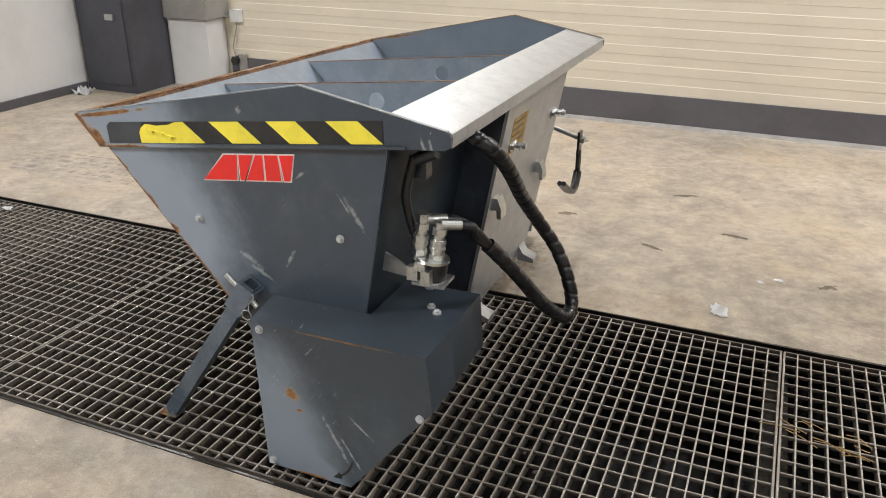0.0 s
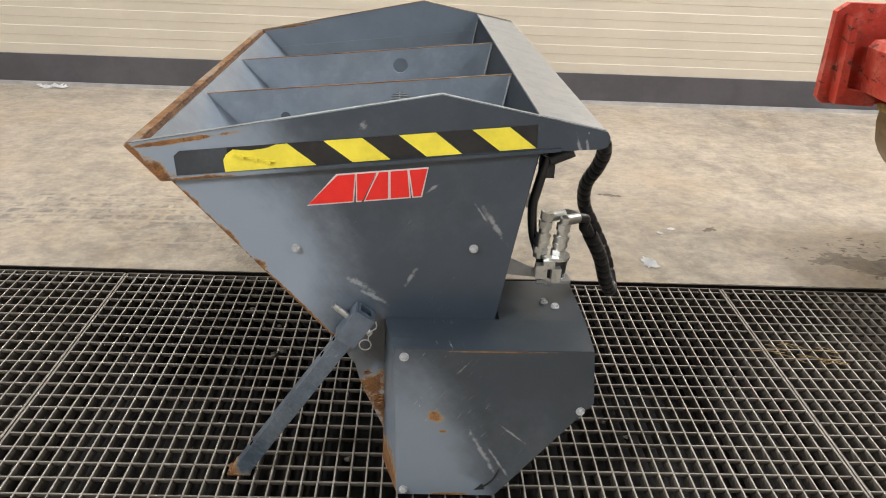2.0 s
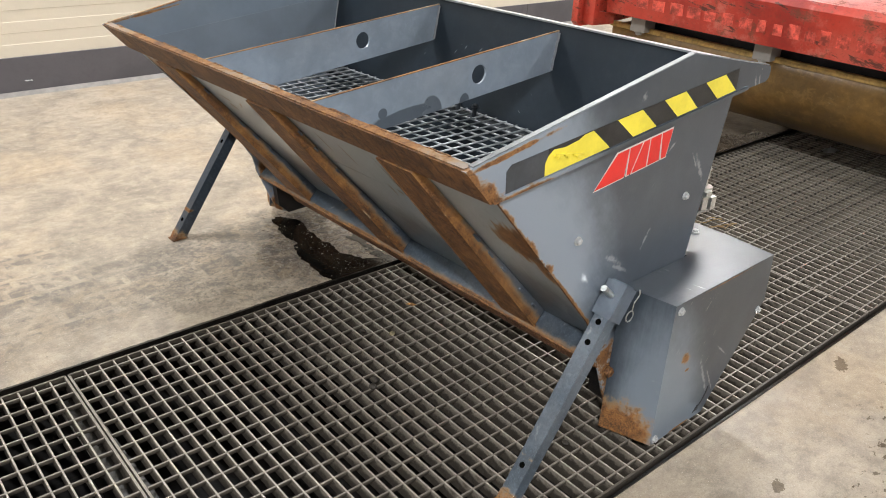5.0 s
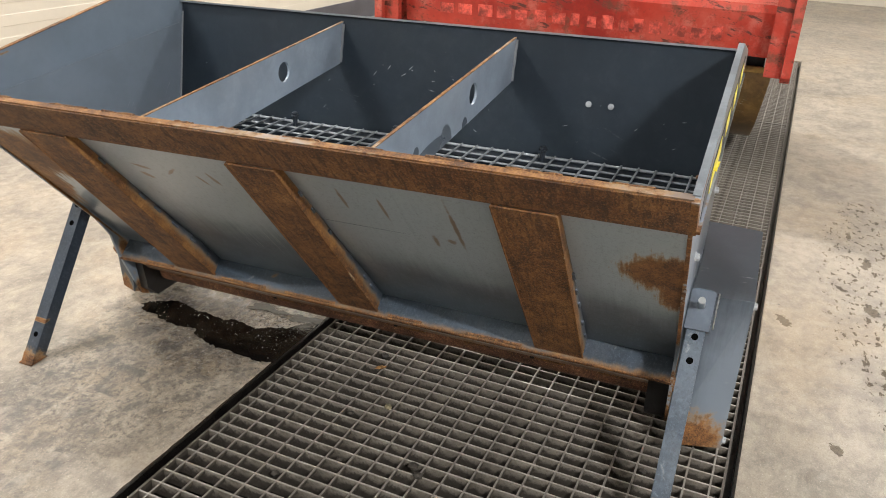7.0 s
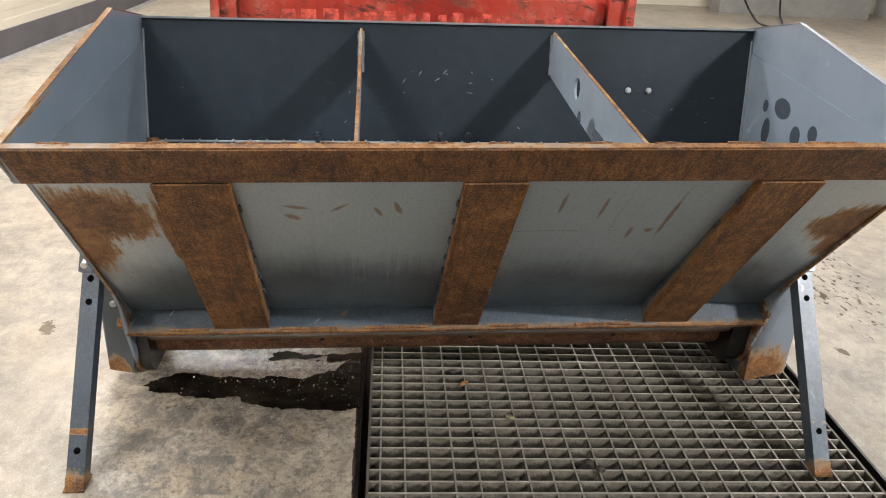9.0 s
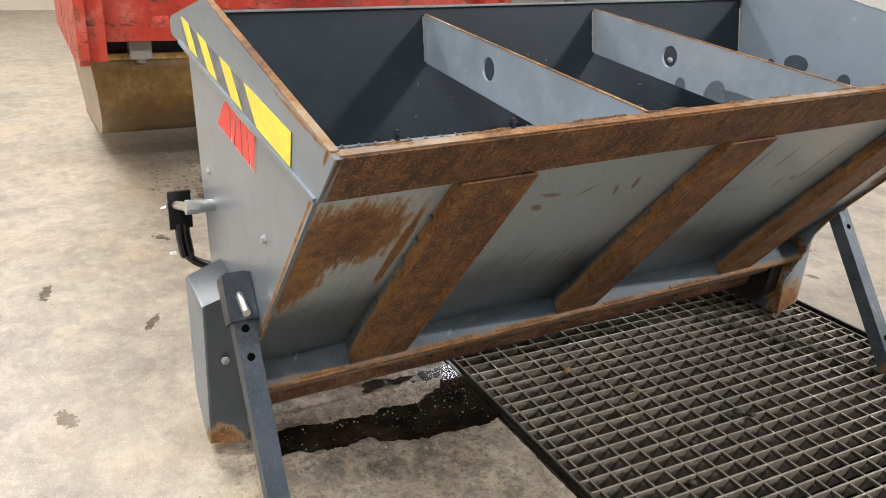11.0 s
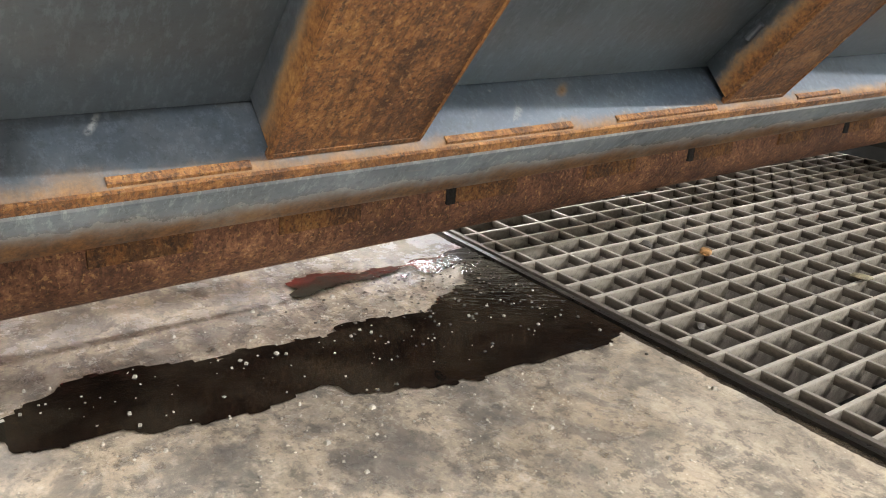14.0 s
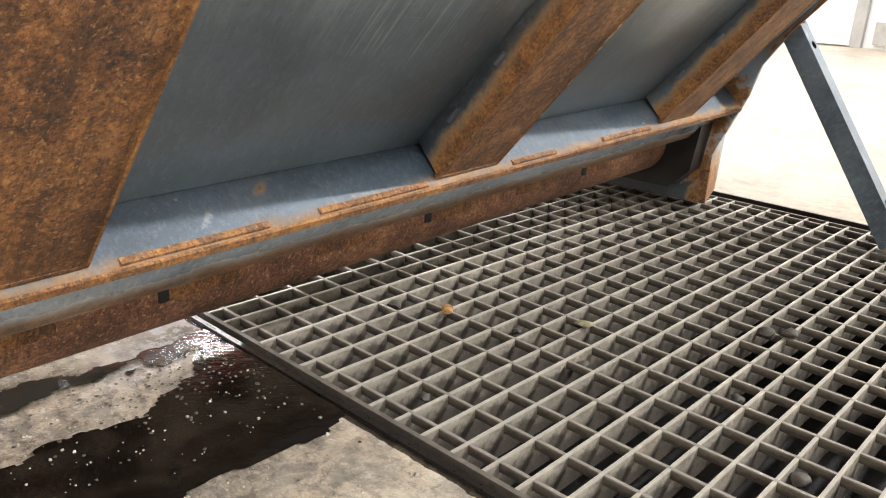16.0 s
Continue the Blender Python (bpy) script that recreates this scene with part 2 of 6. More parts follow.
def concrete_mat(name):
    t = Tree(name)
    big, mid = t.noise(1.3, 6, 0.68), t.noise(7, 9, 0.74, warp=0.5)
    small, fine = t.noise(38, 8, 0.75, t.place(loc=(2, 5, 0))), t.noise(260, 5, 0.78)
    c = t.ramp(t.math("ADD", t.math("MULTIPLY", big, 0.42), t.math("MULTIPLY", mid, 0.58)),
               (0.36, (0.155, 0.135, 0.112)), (0.46, (0.27, 0.24, 0.20)), (0.54, (0.37, 0.325, 0.265)), (0.66, (0.47, 0.42, 0.35)))
    warm = t.step(t.noise(2.1, 6, 0.7, t.place(loc=(6, 1, 0))), 0.48, 0.66)
    c = t.mix(t.math("MULTIPLY", warm, 0.5), c, (0.37, 0.29, 0.195))
    c = t.mix(t.math("MULTIPLY", t.step(small, 0.52, 0.60), 0.22), c, (0.15, 0.135, 0.118))
    c = t.mix(t.math("MULTIPLY", t.step(small, 0.47, 0.39), 0.25), c, (0.53, 0.46, 0.37))
    c = t.mix(t.math("MULTIPLY", t.step(fine, 0.52, 0.62), 0.4), c, (0.15, 0.125, 0.10))
    c = t.mix(t.math("MULTIPLY", t.step(fine, 0.46, 0.36), 0.35), c, (0.60, 0.53, 0.44))
    # flaked and dirty skin of the concrete round the drain
    bay = t.step(t.blobs([((-0.24, 1.10, 0), (0, 0, 0), (0.55, 0.38, 1))], 0.35, 5), 0.0, 0.5)
    flake = t.noise(19, 10, 0.78, t.place(loc=(8, 3, 0), scale=(1.0, 0.8, 1)), 0.4)
    c = t.mix(t.math("MULTIPLY", t.math("MULTIPLY", t.step(flake, 0.49, 0.56), bay), 0.68), c, (0.125, 0.118, 0.110))
    chip = t.noise(75, 8, 0.8, t.place(loc=(3, 3, 0)))
    c = t.mix(t.math("MULTIPLY", t.math("MULTIPLY", t.step(chip, 0.52, 0.58), bay), 0.75), c, (0.09, 0.083, 0.075))
    c = t.mix(t.math("MULTIPLY", t.math("MULTIPLY", t.step(chip, 0.46, 0.38), bay), 0.55), c, (0.50, 0.465, 0.41))
    white = t.step(t.noise(210, 2, 0.5, t.place(loc=(5, 2, 0))), 0.69, 0.74)
    c = t.mix(t.math("MULTIPLY", white, 0.7), c, (0.72, 0.68, 0.62))
    speck = t.step(t.noise(60, 3, 0.6, t.place(loc=(9, 9, 0))), 0.70, 0.74)
    c = t.mix(t.math("MULTIPLY", speck, 0.7), c, (0.06, 0.052, 0.045))
    patch = t.noise(15, 8, 0.74, t.place(loc=(4, 8, 0), scale=(1.1, 0.9, 1)))
    c = t.mix(t.math("MULTIPLY", t.step(patch, 0.50, 0.62), 0.36), c, (0.15, 0.136, 0.12))
    c = t.mix(t.math("MULTIPLY", t.step(patch, 0.46, 0.38), 0.25), c, (0.50, 0.46, 0.40))
    # trowel drags along the bay and rubbed-in dirt
    for sc, lo, k in (((0.7, 0.06, 1), 0.53, 0.14), ((0.16, 0.02, 1), 0.56, 0.12)):
        drag = t.noise(1.0, 6, 0.7, t.place(rot=(0, 0, 8), scale=sc))
        c = t.mix(t.math("MULTIPLY", t.step(drag, lo, lo + 0.14), k), c, (0.165, 0.148, 0.128))
    # dark scuffs from tyres, here and there
    mark = t.math("MULTIPLY", t.step(t.noise(5.5, 8, 0.78, t.place(loc=(1, 2, 0), scale=(1.2, 0.9, 1))), 0.56, 0.68), 0.35)
    c = t.mix(mark, c, (0.14, 0.128, 0.115))
    # tyre prints: a lane of lug blocks
    for loc, rot, half, soft, cell, deep in (((-1.55, 1.36, 0), 1.0, (1.0, 0.15, 1), 0.3, (0.085, 0.055), 0.75),
                                             ((-0.45, 1.175, 0), 0.5, (0.72, 0.16, 1), 0.3, (0.125, 0.09), 0.6)):
        v = t.place(loc, (0, 0, rot), half)
        sep = t.add("ShaderNodeSeparateXYZ", i0=v)
        ax, ay = (t.math("ABSOLUTE", sep.outputs[k]) for k in (0, 1))
        box = t.math("MULTIPLY", t.step(ax, 1.0, 1.0 - soft), t.step(ay, 1.0, 0.86))
        br = t.add("ShaderNodeTexBrick", {"offset": 0.45})
        t.put(br.inputs["Vector"], t.place(loc, (0, 0, rot), (1, 1, 1)))
        for k, val in (("Scale", 1.0), ("Mortar Size", 0.012), ("Mortar Smooth", 0.5), ("Brick Width", cell[0]), ("Row Height", cell[1])):
            br.inputs[k].default_value = val
        lug = t.math("SUBTRACT", 1.0, br.outputs["Fac"])
        worn = t.step(t.noise(13, 8, 0.75, t.place(loc=loc)), 0.44, 0.60)
        c = t.mix(t.math("MULTIPLY", t.math("MULTIPLY", lug, box), t.math("MULTIPLY", worn, deep)), c, (0.085, 0.085, 0.088))
    c = t.mix(1.0, c, (1.02, 0.985, 0.93), "MULTIPLY")
    # damp and oily patches
    spots = [((0.155, 1.61, 0), (0, 0, 15), (0.062, 0.022, 1)), ((0.77, 1.61, 0), (0, 0, 80), (0.022, 0.062, 1)), ((0.50, 1.40, 0), (0, 0, 60), (0.019, 0.062, 1)),
                 ((0.55, 1.99, 0), (0, 0, 20), (0.087, 0.019, 1)), ((1.62, 0.95, 0), (0, 0, -20), (0.34, 0.10, 1)), ((1.9, 0.86, 0), (0, 0, -5), (0.3, 0.10, 1)),
                 ((1.08, -0.45, 0), (0, 0, -10), (0.074, 0.019, 1)), ((0.75, -0.44, 0), (0, 0, 15), (0.074, 0.022, 1)), ((0.86, -0.37, 0), (0, 0, 40), (0.050, 0.012, 1)),
                 ((1.3, -0.41, 0), (0, 0, 0), (0.056, 0.011, 1)), ((0.05, -0.33, 0), (0, 0, 20), (0.043, 0.015, 1)), ((0.36, -0.45, 0), (0, 0, -30), (0.050, 0.012, 1)),
                 ((0.58, -0.22, 0), (0, 0, 25), (0.056, 0.019, 1)), ((1.65, -0.6, 0), (0, 0, 10), (0.124, 0.025, 1)), ((1.06, 1.28, 0), (0, 0, 30), (0.062, 0.019, 1))]
    soak = [row for row in spots if row[2][1] > 0.09]
    f = t.blobs([(at, turn, (rx * 0.6, ry * 0.8, 1)) for at, turn, (rx, ry, _) in spots if ry < 0.09], 1.5, 60)
    damp = t.step(f, 0.0, 0.22)
    c = t.mix(damp, c, (0.5, 0.485, 0.47), "MULTIPLY")
    pond = t.step(t.blobs(soak, 0.9, 9), 0.0, 0.25)
    c = t.mix(pond, c, (0.36, 0.33, 0.31), "MULTIPLY")
    damp = t.math("MAXIMUM", damp, pond)
    near = t.step(t.blobs([((0.95, -0.50, 0), (0, 0, 0), (0.95, 0.22, 1)), ((1.7, 1.05, 0), (0, 0, 0), (0.5, 0.2, 1))], 0.6, 6), 0.0, 0.4)
    drops = t.math("MULTIPLY", near, t.step(t.noise(42, 4, 0.65, t.place(loc=(3, 6, 0), scale=(1.4, 0.8, 1))), 0.565, 0.61))
    c = t.mix(drops, c, (0.42, 0.40, 0.38), "MULTIPLY")
    # wet edge beside the drain
    e = t.step(t.blobs([((-0.3, 0.868, 0), (0, 0, -1.375), (1.0, 0.008, 1)), ((1.5, 0.826, 0), (0, 0, -1.375), (1.2, 0.009, 1))], 0.8, 26), 0.0, 0.12)
    c = t.mix(e, c, (0.13, 0.12, 0.11), "MULTIPLY")
    damp = t.math("MAXIMUM", damp, e)
    # the moist ground under the machine, with the machine's shade worked into the colour
    g = t.step(t.blobs([((0.0, 1.12, 0), (0, 0, 10), (0.26, 0.30, 1)), ((-0.18, 1.05, 0), (0, 0, 0), (0.16, 0.20, 1))], 0.5, 9), 0.0, 0.35)
    c = t.mix(g, c, (0.76, 0.745, 0.73), "MULTIPLY")
    r = t.math("SUBTRACT", t.math("ADD", 0.24, t.math("MULTIPLY", small, 0.30)), t.math("MULTIPLY", t.math("ADD", t.math("MAXIMUM", damp, drops), t.math("MULTIPLY", g, 0.4)), 0.32))
    h = t.math("ADD", t.math("MULTIPLY", small, 0.7), t.math("MULTIPLY", fine, 0.4))
    return t.close(c, r, 0.0, h, 0.003, 0.45)


def grate_mat(name, dark=0.0, deep=0.03, rubbed=0.6):
    """Galvanised bars: rubbed bright along the top edge, darker further down."""
    t = Tree(name)
    tone = t.random()
    big, mid, fine = t.noise(4, 5, 0.65), t.noise(24, 8, 0.78), t.noise(130, 5, 0.75)
    c = t.ramp(mid, (0.36, (0.12, 0.102, 0.078)), (0.5, (0.235, 0.207, 0.167)), (0.64, (0.40, 0.36, 0.30)))
    c = t.mix(t.math("MULTIPLY", t.step(big, 0.52, 0.66), 0.35), c, (0.09, 0.076, 0.06))
    c = t.mix(t.math("MULTIPLY", t.step(fine, 0.52, 0.64), 0.5), c, (0.07, 0.056, 0.042))
    c = t.mix(t.math("MULTIPLY", tone, 0.35), c, (0.11, 0.095, 0.075))
    c = t.mix(dark, c, (0.045, 0.035, 0.027))
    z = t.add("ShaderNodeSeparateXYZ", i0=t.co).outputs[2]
    low_dark = t.math("ADD", t.math("MULTIPLY", z, -1.0 / deep), t.math("MULTIPLY", t.math("SUBTRACT", mid, 0.5), 2.4))
    c = t.mix(t.math("MULTIPLY", t.step(low_dark, 0.2, 0.6), 0.9), c, (0.034, 0.027, 0.020))
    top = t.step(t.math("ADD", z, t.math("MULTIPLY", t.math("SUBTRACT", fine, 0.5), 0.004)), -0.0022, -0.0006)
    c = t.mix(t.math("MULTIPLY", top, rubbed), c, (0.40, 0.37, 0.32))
    return t.close(c, t.math("ADD", 0.38, t.math("MULTIPLY", fine, 0.4)), 0.25, fine, 0.0012, 0.6)


def red_mat(name):
    t = Tree(name)
    big, mid, fine = t.noise(3, 6, 0.68), t.noise(13, 8, 0.76), t.noise(85, 5, 0.72)
    c = t.ramp(big, (0.36, (0.27, 0.018, 0.011)), (0.5, (0.42, 0.036, 0.019)), (0.64, (0.48, 0.078, 0.05)))
    fade = t.step(t.noise(7, 7, 0.74, t.place(loc=(2, 4, 6))), 0.5, 0.64)
    c = t.mix(t.math("MULTIPLY", fade, 0.5), c, (0.55, 0.20, 0.15))
    gouge = t.step(t.noise(1.0, 6, 0.74, t.place(rot=(12, 0, 0), scale=(0.05, 0.13, 0.028))), 0.57, 0.63)
    c = t.mix(t.math("MULTIPLY", gouge, 0.85), c, (0.045, 0.022, 0.014))
    bare = t.step(mid, 0.545, 0.63)
    c = t.mix(t.math("MULTIPLY", bare, 0.7), c, (0.13, 0.055, 0.03))
    c = t.mix(t.math("MULTIPLY", t.step(fine, 0.56, 0.68), 0.45), c, (0.12, 0.035, 0.02))
    r = t.math("ADD", 0.38, t.math("MULTIPLY", t.math("ADD", bare, gouge), 0.3))
    return t.close(c, r, 0.0, t.math("SUBTRACT", fine, t.math("MULTIPLY", gouge, 0.8)), 0.0015, 0.5)


PAINT = paint_mat("grey_paint", (0.07, 0.088, 0.112))
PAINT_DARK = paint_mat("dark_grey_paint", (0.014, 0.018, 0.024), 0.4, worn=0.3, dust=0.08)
INNER = paint_mat("inner_paint", (0.205, 0.245, 0.29), 0.36, worn=0.5, dust=0.25, cloud=0.5, mottle=0.12, wet=[
    ((-0.28, 0.46, 0.592), (0, -8, 0), (0.10, 0.03, 0.028)), ((-0.21, 0.46, 0.605), (0, 60, 0), (0.032, 0.03, 0.026)), ((-0.12, 0.46, 0.605), (0, 0, 0), (0.016, 0.03, 0.022)),
    ((-0.34, 0.46, 0.615), (0, 0, 0), (0.012, 0.03, 0.012)), ((-0.30, 0.452, 0.59), (0, 0, 0), (0.10, 0.004, 0.03))])
nick = random.Random(12)
NICKS = [((0.14, 0.66 + nick.gauss(0, 0.05), 0.62 + nick.gauss(0, 0.02)), (nick.uniform(-70, 70), 0, 0), (0.06, nick.uniform(0.004, 0.012), 0.0018)) for k in range(9)]
NICKS += [((0.13, nick.uniform(0.05, 1.28), nick.uniform(0.52, 0.62)), (nick.uniform(-70, 70), 0, 0), (0.06, nick.uniform(0.003, 0.008), 0.0016)) for k in range(14)]
FRONT = paint_mat("front_sheet_paint", (0.0135, 0.0205, 0.028), 0.5, bare=NICKS, spec=0.25, worn=0.12, dust=0.02, coat=0.0, cloud=0.4, mottle=0.1)
Lb = 1.335
WETSPOTS = [((-0.02, 0.006, 0.62), (0, 0, 0), (0.035, 0.004, 0.022)), ((-0.09, 0.006, 0.58), (0, 0, 0), (0.02, 0.004, 0.022)), ((0.03, 0.006, 0.56), (0, 0, 0), (0.018, 0.004, 0.03)),
            ((-0.15, 0.006, 0.60), (0, 0, 0), (0.018, 0.004, 0.018)), ((-0.20, 0.006, 0.53), (0, 0, 0), (0.026, 0.004, 0.03)), ((0.05, 0.006, 0.61), (0, 0, 0), (0.012, 0.004, 0.014)),
            ((-0.06, 0.006, 0.50), (0, 0, 0), (0.02, 0.004, 0.02))]
# the last pale blob lightens only the inner face, where light falls in
PLATE = paint_mat("end_plate_paint", (0.036, 0.049, 0.066), 0.34, chalk_and_light=[
    ((-0.40, -0.01, 0.50), (0, 38, 0), (0.32, 0.2, 0.21)), ((-0.16, 0.0, 0.16), (0, 70, 0), (0.16, 0.2, 0.10)), ((-0.15, 0.0078, 0.68), (0, 0, 0), (0.9, 0.004, 0.42))], blobs=[
    ((-0.445, 0.0, 0.585), (0, 49, 0), (0.05, 9, 0.009)), ((-0.385, 0.0, 0.517), (0, 49, 0), (0.045, 9, 0.011)), ((-0.335, 0.0, 0.463), (0, 49, 0), (0.020, 9, 0.014)),
    ((-0.40, 0.0, 0.533), (0, 49, 0), (0.18, 9, 0.006)), ((-0.25, 0.0, 0.366), (0, 49, 0), (0.16, 9, 0.005)), ((-0.107, 0.0, 0.156), (0, 0, 0), (0.034, 9, 0.034)),
    ((-0.12, 0.0, 0.20), (0, 30, 0), (0.04, 9, 0.035)), ((-0.09, 0.0, 0.075), (0, 70, 0), (0.06, 9, 0.016))], ragged=1.25, scale=62, mottle=0.0, cloud=0.3, dust=0.12, coat=0.4,
    bare=[((-0.15, 0.0, 0.425), (0, 30, 0), (0.045, 0.03, 0.009)), ((-0.125, 0.0, 0.40), (0, 30, 0), (0.04, 0.03, 0.007)), ((-0.02, 0.0, 0.62), (0, -40, 0), (0.02, 0.03, 0.004)),
          ((0.095, 0.0, 0.553), (0, 56, 0), (0.052, 0.03, 0.008)), ((0.072, 0.0, 0.572), (0, 56, 0), (0.035, 0.03, 0.003)), ((-0.055, 0.0, 0.44), (0, -62, 0), (0.03, 0.03, 0.006))],
    wet=WETSPOTS)
# paler copy of the end plate paint: the far end's brighter light is in the colour
PLATE_LIT = paint_mat("lit_plate_paint", (0.15, 0.18, 0.215), 0.34, blobs=[
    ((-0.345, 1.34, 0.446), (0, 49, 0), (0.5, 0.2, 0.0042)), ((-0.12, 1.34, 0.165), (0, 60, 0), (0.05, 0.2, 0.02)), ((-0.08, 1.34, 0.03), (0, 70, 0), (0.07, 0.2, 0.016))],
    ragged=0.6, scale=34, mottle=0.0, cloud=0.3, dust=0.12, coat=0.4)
# second pale blob: the lit inner side of the rim, put into the colour
BAND = paint_mat("rim_paint", (0.036, 0.049, 0.066), 0.34, chalk_and_light=[
    ((-0.47, 0.0, 0.66), (0, 0, 0), (0.24, 0.2, 0.2)), ((-0.15, 0.0062, 0.7), (0, 0, 0), (0.9, 0.004, 0.6))], blobs=[
    ((-0.505, 0.0, 0.632), (0, 49, 0), (0.06, 9, 0.034)), ((-0.42, 0.0, 0.630), (0, -6, 0), (0.10, 9, 0.010)),
    ((-0.535, 0.0, 0.675), (0, 49, 0), (0.045, 9, 0.009)), ((-0.46, 0.0, 0.698), (0, -10, 0), (0.12, 9, 0.005))], ragged=0.8, scale=34, mottle=0.0, cloud=0.3, dust=0.12,
    bare=[((-0.142, 0.0, 0.735), (0, 0, 0), (0.010, 0.03, 0.012)), ((0.235, 0.0, 0.705), (0, 75, 0), (0.03, 0.03, 0.0045)), ((0.25, 0.0, 0.705), (0, 75, 0), (0.03, 0.03, 0.004))])
# rim paint again, lightened in colour for the brightly lit far end
BAND_LIT = paint_mat("lit_rim_paint", (0.15, 0.185, 0.225), 0.33, blobs=[
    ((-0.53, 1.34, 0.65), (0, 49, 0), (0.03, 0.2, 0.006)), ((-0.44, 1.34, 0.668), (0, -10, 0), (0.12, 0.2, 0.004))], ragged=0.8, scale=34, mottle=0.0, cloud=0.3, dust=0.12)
# the pale upper sheet is film and painted light fading towards the ledge
REAR = paint_mat("rear_sheet_paint", (0.070, 0.092, 0.113), 0.30, spec=0.7, film_tone=(0.38, 0.435, 0.47), chalk_and_light=[
    ((-0.40, 0.66, 0.55), (0, 49, 0), (0.31, 9, 9))], blobs=[
    ((-0.37, 0.035, 0.50), (0, 0, 0), (0.13, 0.075, 0.062)), ((-0.32, 0.01, 0.44), (0, 0, 0), (0.1, 0.04, 0.06)),
    ((-0.40, 1.27, 0.50), (0, 0, 0), (0.15, 0.105, 0.088)), ((-0.34, 1.32, 0.42), (0, 0, 0), (0.14, 0.06, 0.14)), ((-0.36, 1.175, 0.45), (0, 0, 0), (0.16, 0.010, 0.15))],
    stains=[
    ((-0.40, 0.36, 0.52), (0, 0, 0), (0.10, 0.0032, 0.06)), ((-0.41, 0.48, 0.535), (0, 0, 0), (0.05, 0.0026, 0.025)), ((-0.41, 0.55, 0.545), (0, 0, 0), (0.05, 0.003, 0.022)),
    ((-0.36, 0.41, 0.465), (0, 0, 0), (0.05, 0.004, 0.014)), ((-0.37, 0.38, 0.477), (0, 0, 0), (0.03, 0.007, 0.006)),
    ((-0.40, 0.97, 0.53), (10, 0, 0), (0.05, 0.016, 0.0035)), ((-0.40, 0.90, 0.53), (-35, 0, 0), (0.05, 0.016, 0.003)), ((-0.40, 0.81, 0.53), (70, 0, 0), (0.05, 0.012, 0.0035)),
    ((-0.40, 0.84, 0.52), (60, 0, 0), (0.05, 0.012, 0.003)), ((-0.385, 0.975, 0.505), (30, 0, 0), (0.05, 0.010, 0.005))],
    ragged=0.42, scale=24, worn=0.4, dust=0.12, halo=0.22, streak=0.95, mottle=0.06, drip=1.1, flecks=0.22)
RIBSIDE = paint_mat("rib_side_paint", (0.036, 0.050, 0.066), 0.32, blobs=[((-0.3137, 0.66, 0.390), (-0.95, 50.3, 0), (3, 9, 0.026))],
                    ragged=0.55, scale=24, worn=0.5, dust=0.3, halo=0.6, mottle=0.06, flecks=0.3)
LEDGE = paint_mat("ledge_paint", (0.030, 0.045, 0.063), 0.52, spec=0.4, coat=0.0, blobs=[
    ((-0.140, 0.66, 0.161), (-1.5, 0, 0), (0.019, 9.0, 0.019)), ((-0.112, 0.90, 0.182), (0, 0, 25), (0.005, 0.012, 0.03)), ((-0.112, 0.70, 0.186), (0, 0, 65), (0.004, 0.018, 0.03)),
    ((-0.136, 1.27, 0.145), (0, 0, 0), (0.022, 0.12, 0.02))], ragged=0.6, scale=34, worn=0.9, mottle=0.1, flecks=0.3, halo=1.0)
STRIP = paint_mat("scraper_paint", (0.33, 0.40, 0.47), 0.14, spec=0.9, coat=0.6, blobs=[
    ((-0.074, 0.66, 0.1185), (-1.27, 0, 0), (0.07, 9.0, 0.021)), ((-0.08, 1.27, 0.105), (0, 0, 0), (0.05, 0.26, 0.030))], ragged=0.5, scale=30, worn=0.5, mottle=0.15, halo=1.0, flecks=0.25)
# third pale blob paints the far cover's outer face as lit
COVER = paint_mat("cover_paint", (0.03, 0.041, 0.053), 0.40, chalk_and_light=[
    ((-0.06, -0.11, 0.11), (0, -14, 0), (0.165, 0.115, 0.27)), ((0.05, -0.11, 0.03), (0, 40, 0), (0.10, 0.03, 0.05)), ((-0.03, 1.402, 0.2), (0, 0, 0), (0.4, 0.012, 0.6))], film_tone=(0.17, 0.205, 0.245), blobs=[
    ((-0.005, -0.11, 0.205), (0, 25, 0), (0.021, 0.03, 0.015)), ((0.012, -0.11, 0.17), (0, 0, 0), (0.010, 0.03, 0.005)),
    ((-0.095, -0.05, 0.03), (0, 0, 0), (0.035, 0.10, 0.085)), ((0.03, -0.11, 0.016), (0, 0, 0), (0.05, 0.03, 0.004)),
    ((0.11, -0.11, 0.348), (0, 0, 0), (0.12, 0.004, 0.0016)), ((-0.08, 1.37, 0.03), (0, 0, 0), (0.05, 0.05, 0.045))],
    ragged=0.7, scale=36, worn=0.6, mottle=0.02, cloud=0.5, dust=0.12, coat=0.22,
    bare=[((0.09, -0.11, 0.12), (0, 62, 0), (0.09, 0.03, 0.006)), ((0.12, -0.11, 0.10), (0, 58, 0), (0.06, 0.03, 0.004)), ((0.15, -0.11, 0.16), (0, 40, 0), (0.05, 0.03, 0.003))])
FOOT = [((-0.43, 0.0, 0.0), (0, 0, 0), (0.06, 9, 0.034)), ((-0.375, 0.0, 0.085), (0, 0, 0), (0.02, 9, 0.006))]
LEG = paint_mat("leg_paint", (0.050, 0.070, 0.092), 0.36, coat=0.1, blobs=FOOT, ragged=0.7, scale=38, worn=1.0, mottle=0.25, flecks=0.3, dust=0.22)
# leg paint darkened for the far leg and sleeve, so shade is in the colour
LEG_SHADED = paint_mat("shaded_leg_paint", (0.016, 0.025, 0.037), 0.44, coat=0.0, blobs=FOOT, ragged=0.7, scale=38, worn=1.0, mottle=0.25, flecks=0.35, dust=0.06)
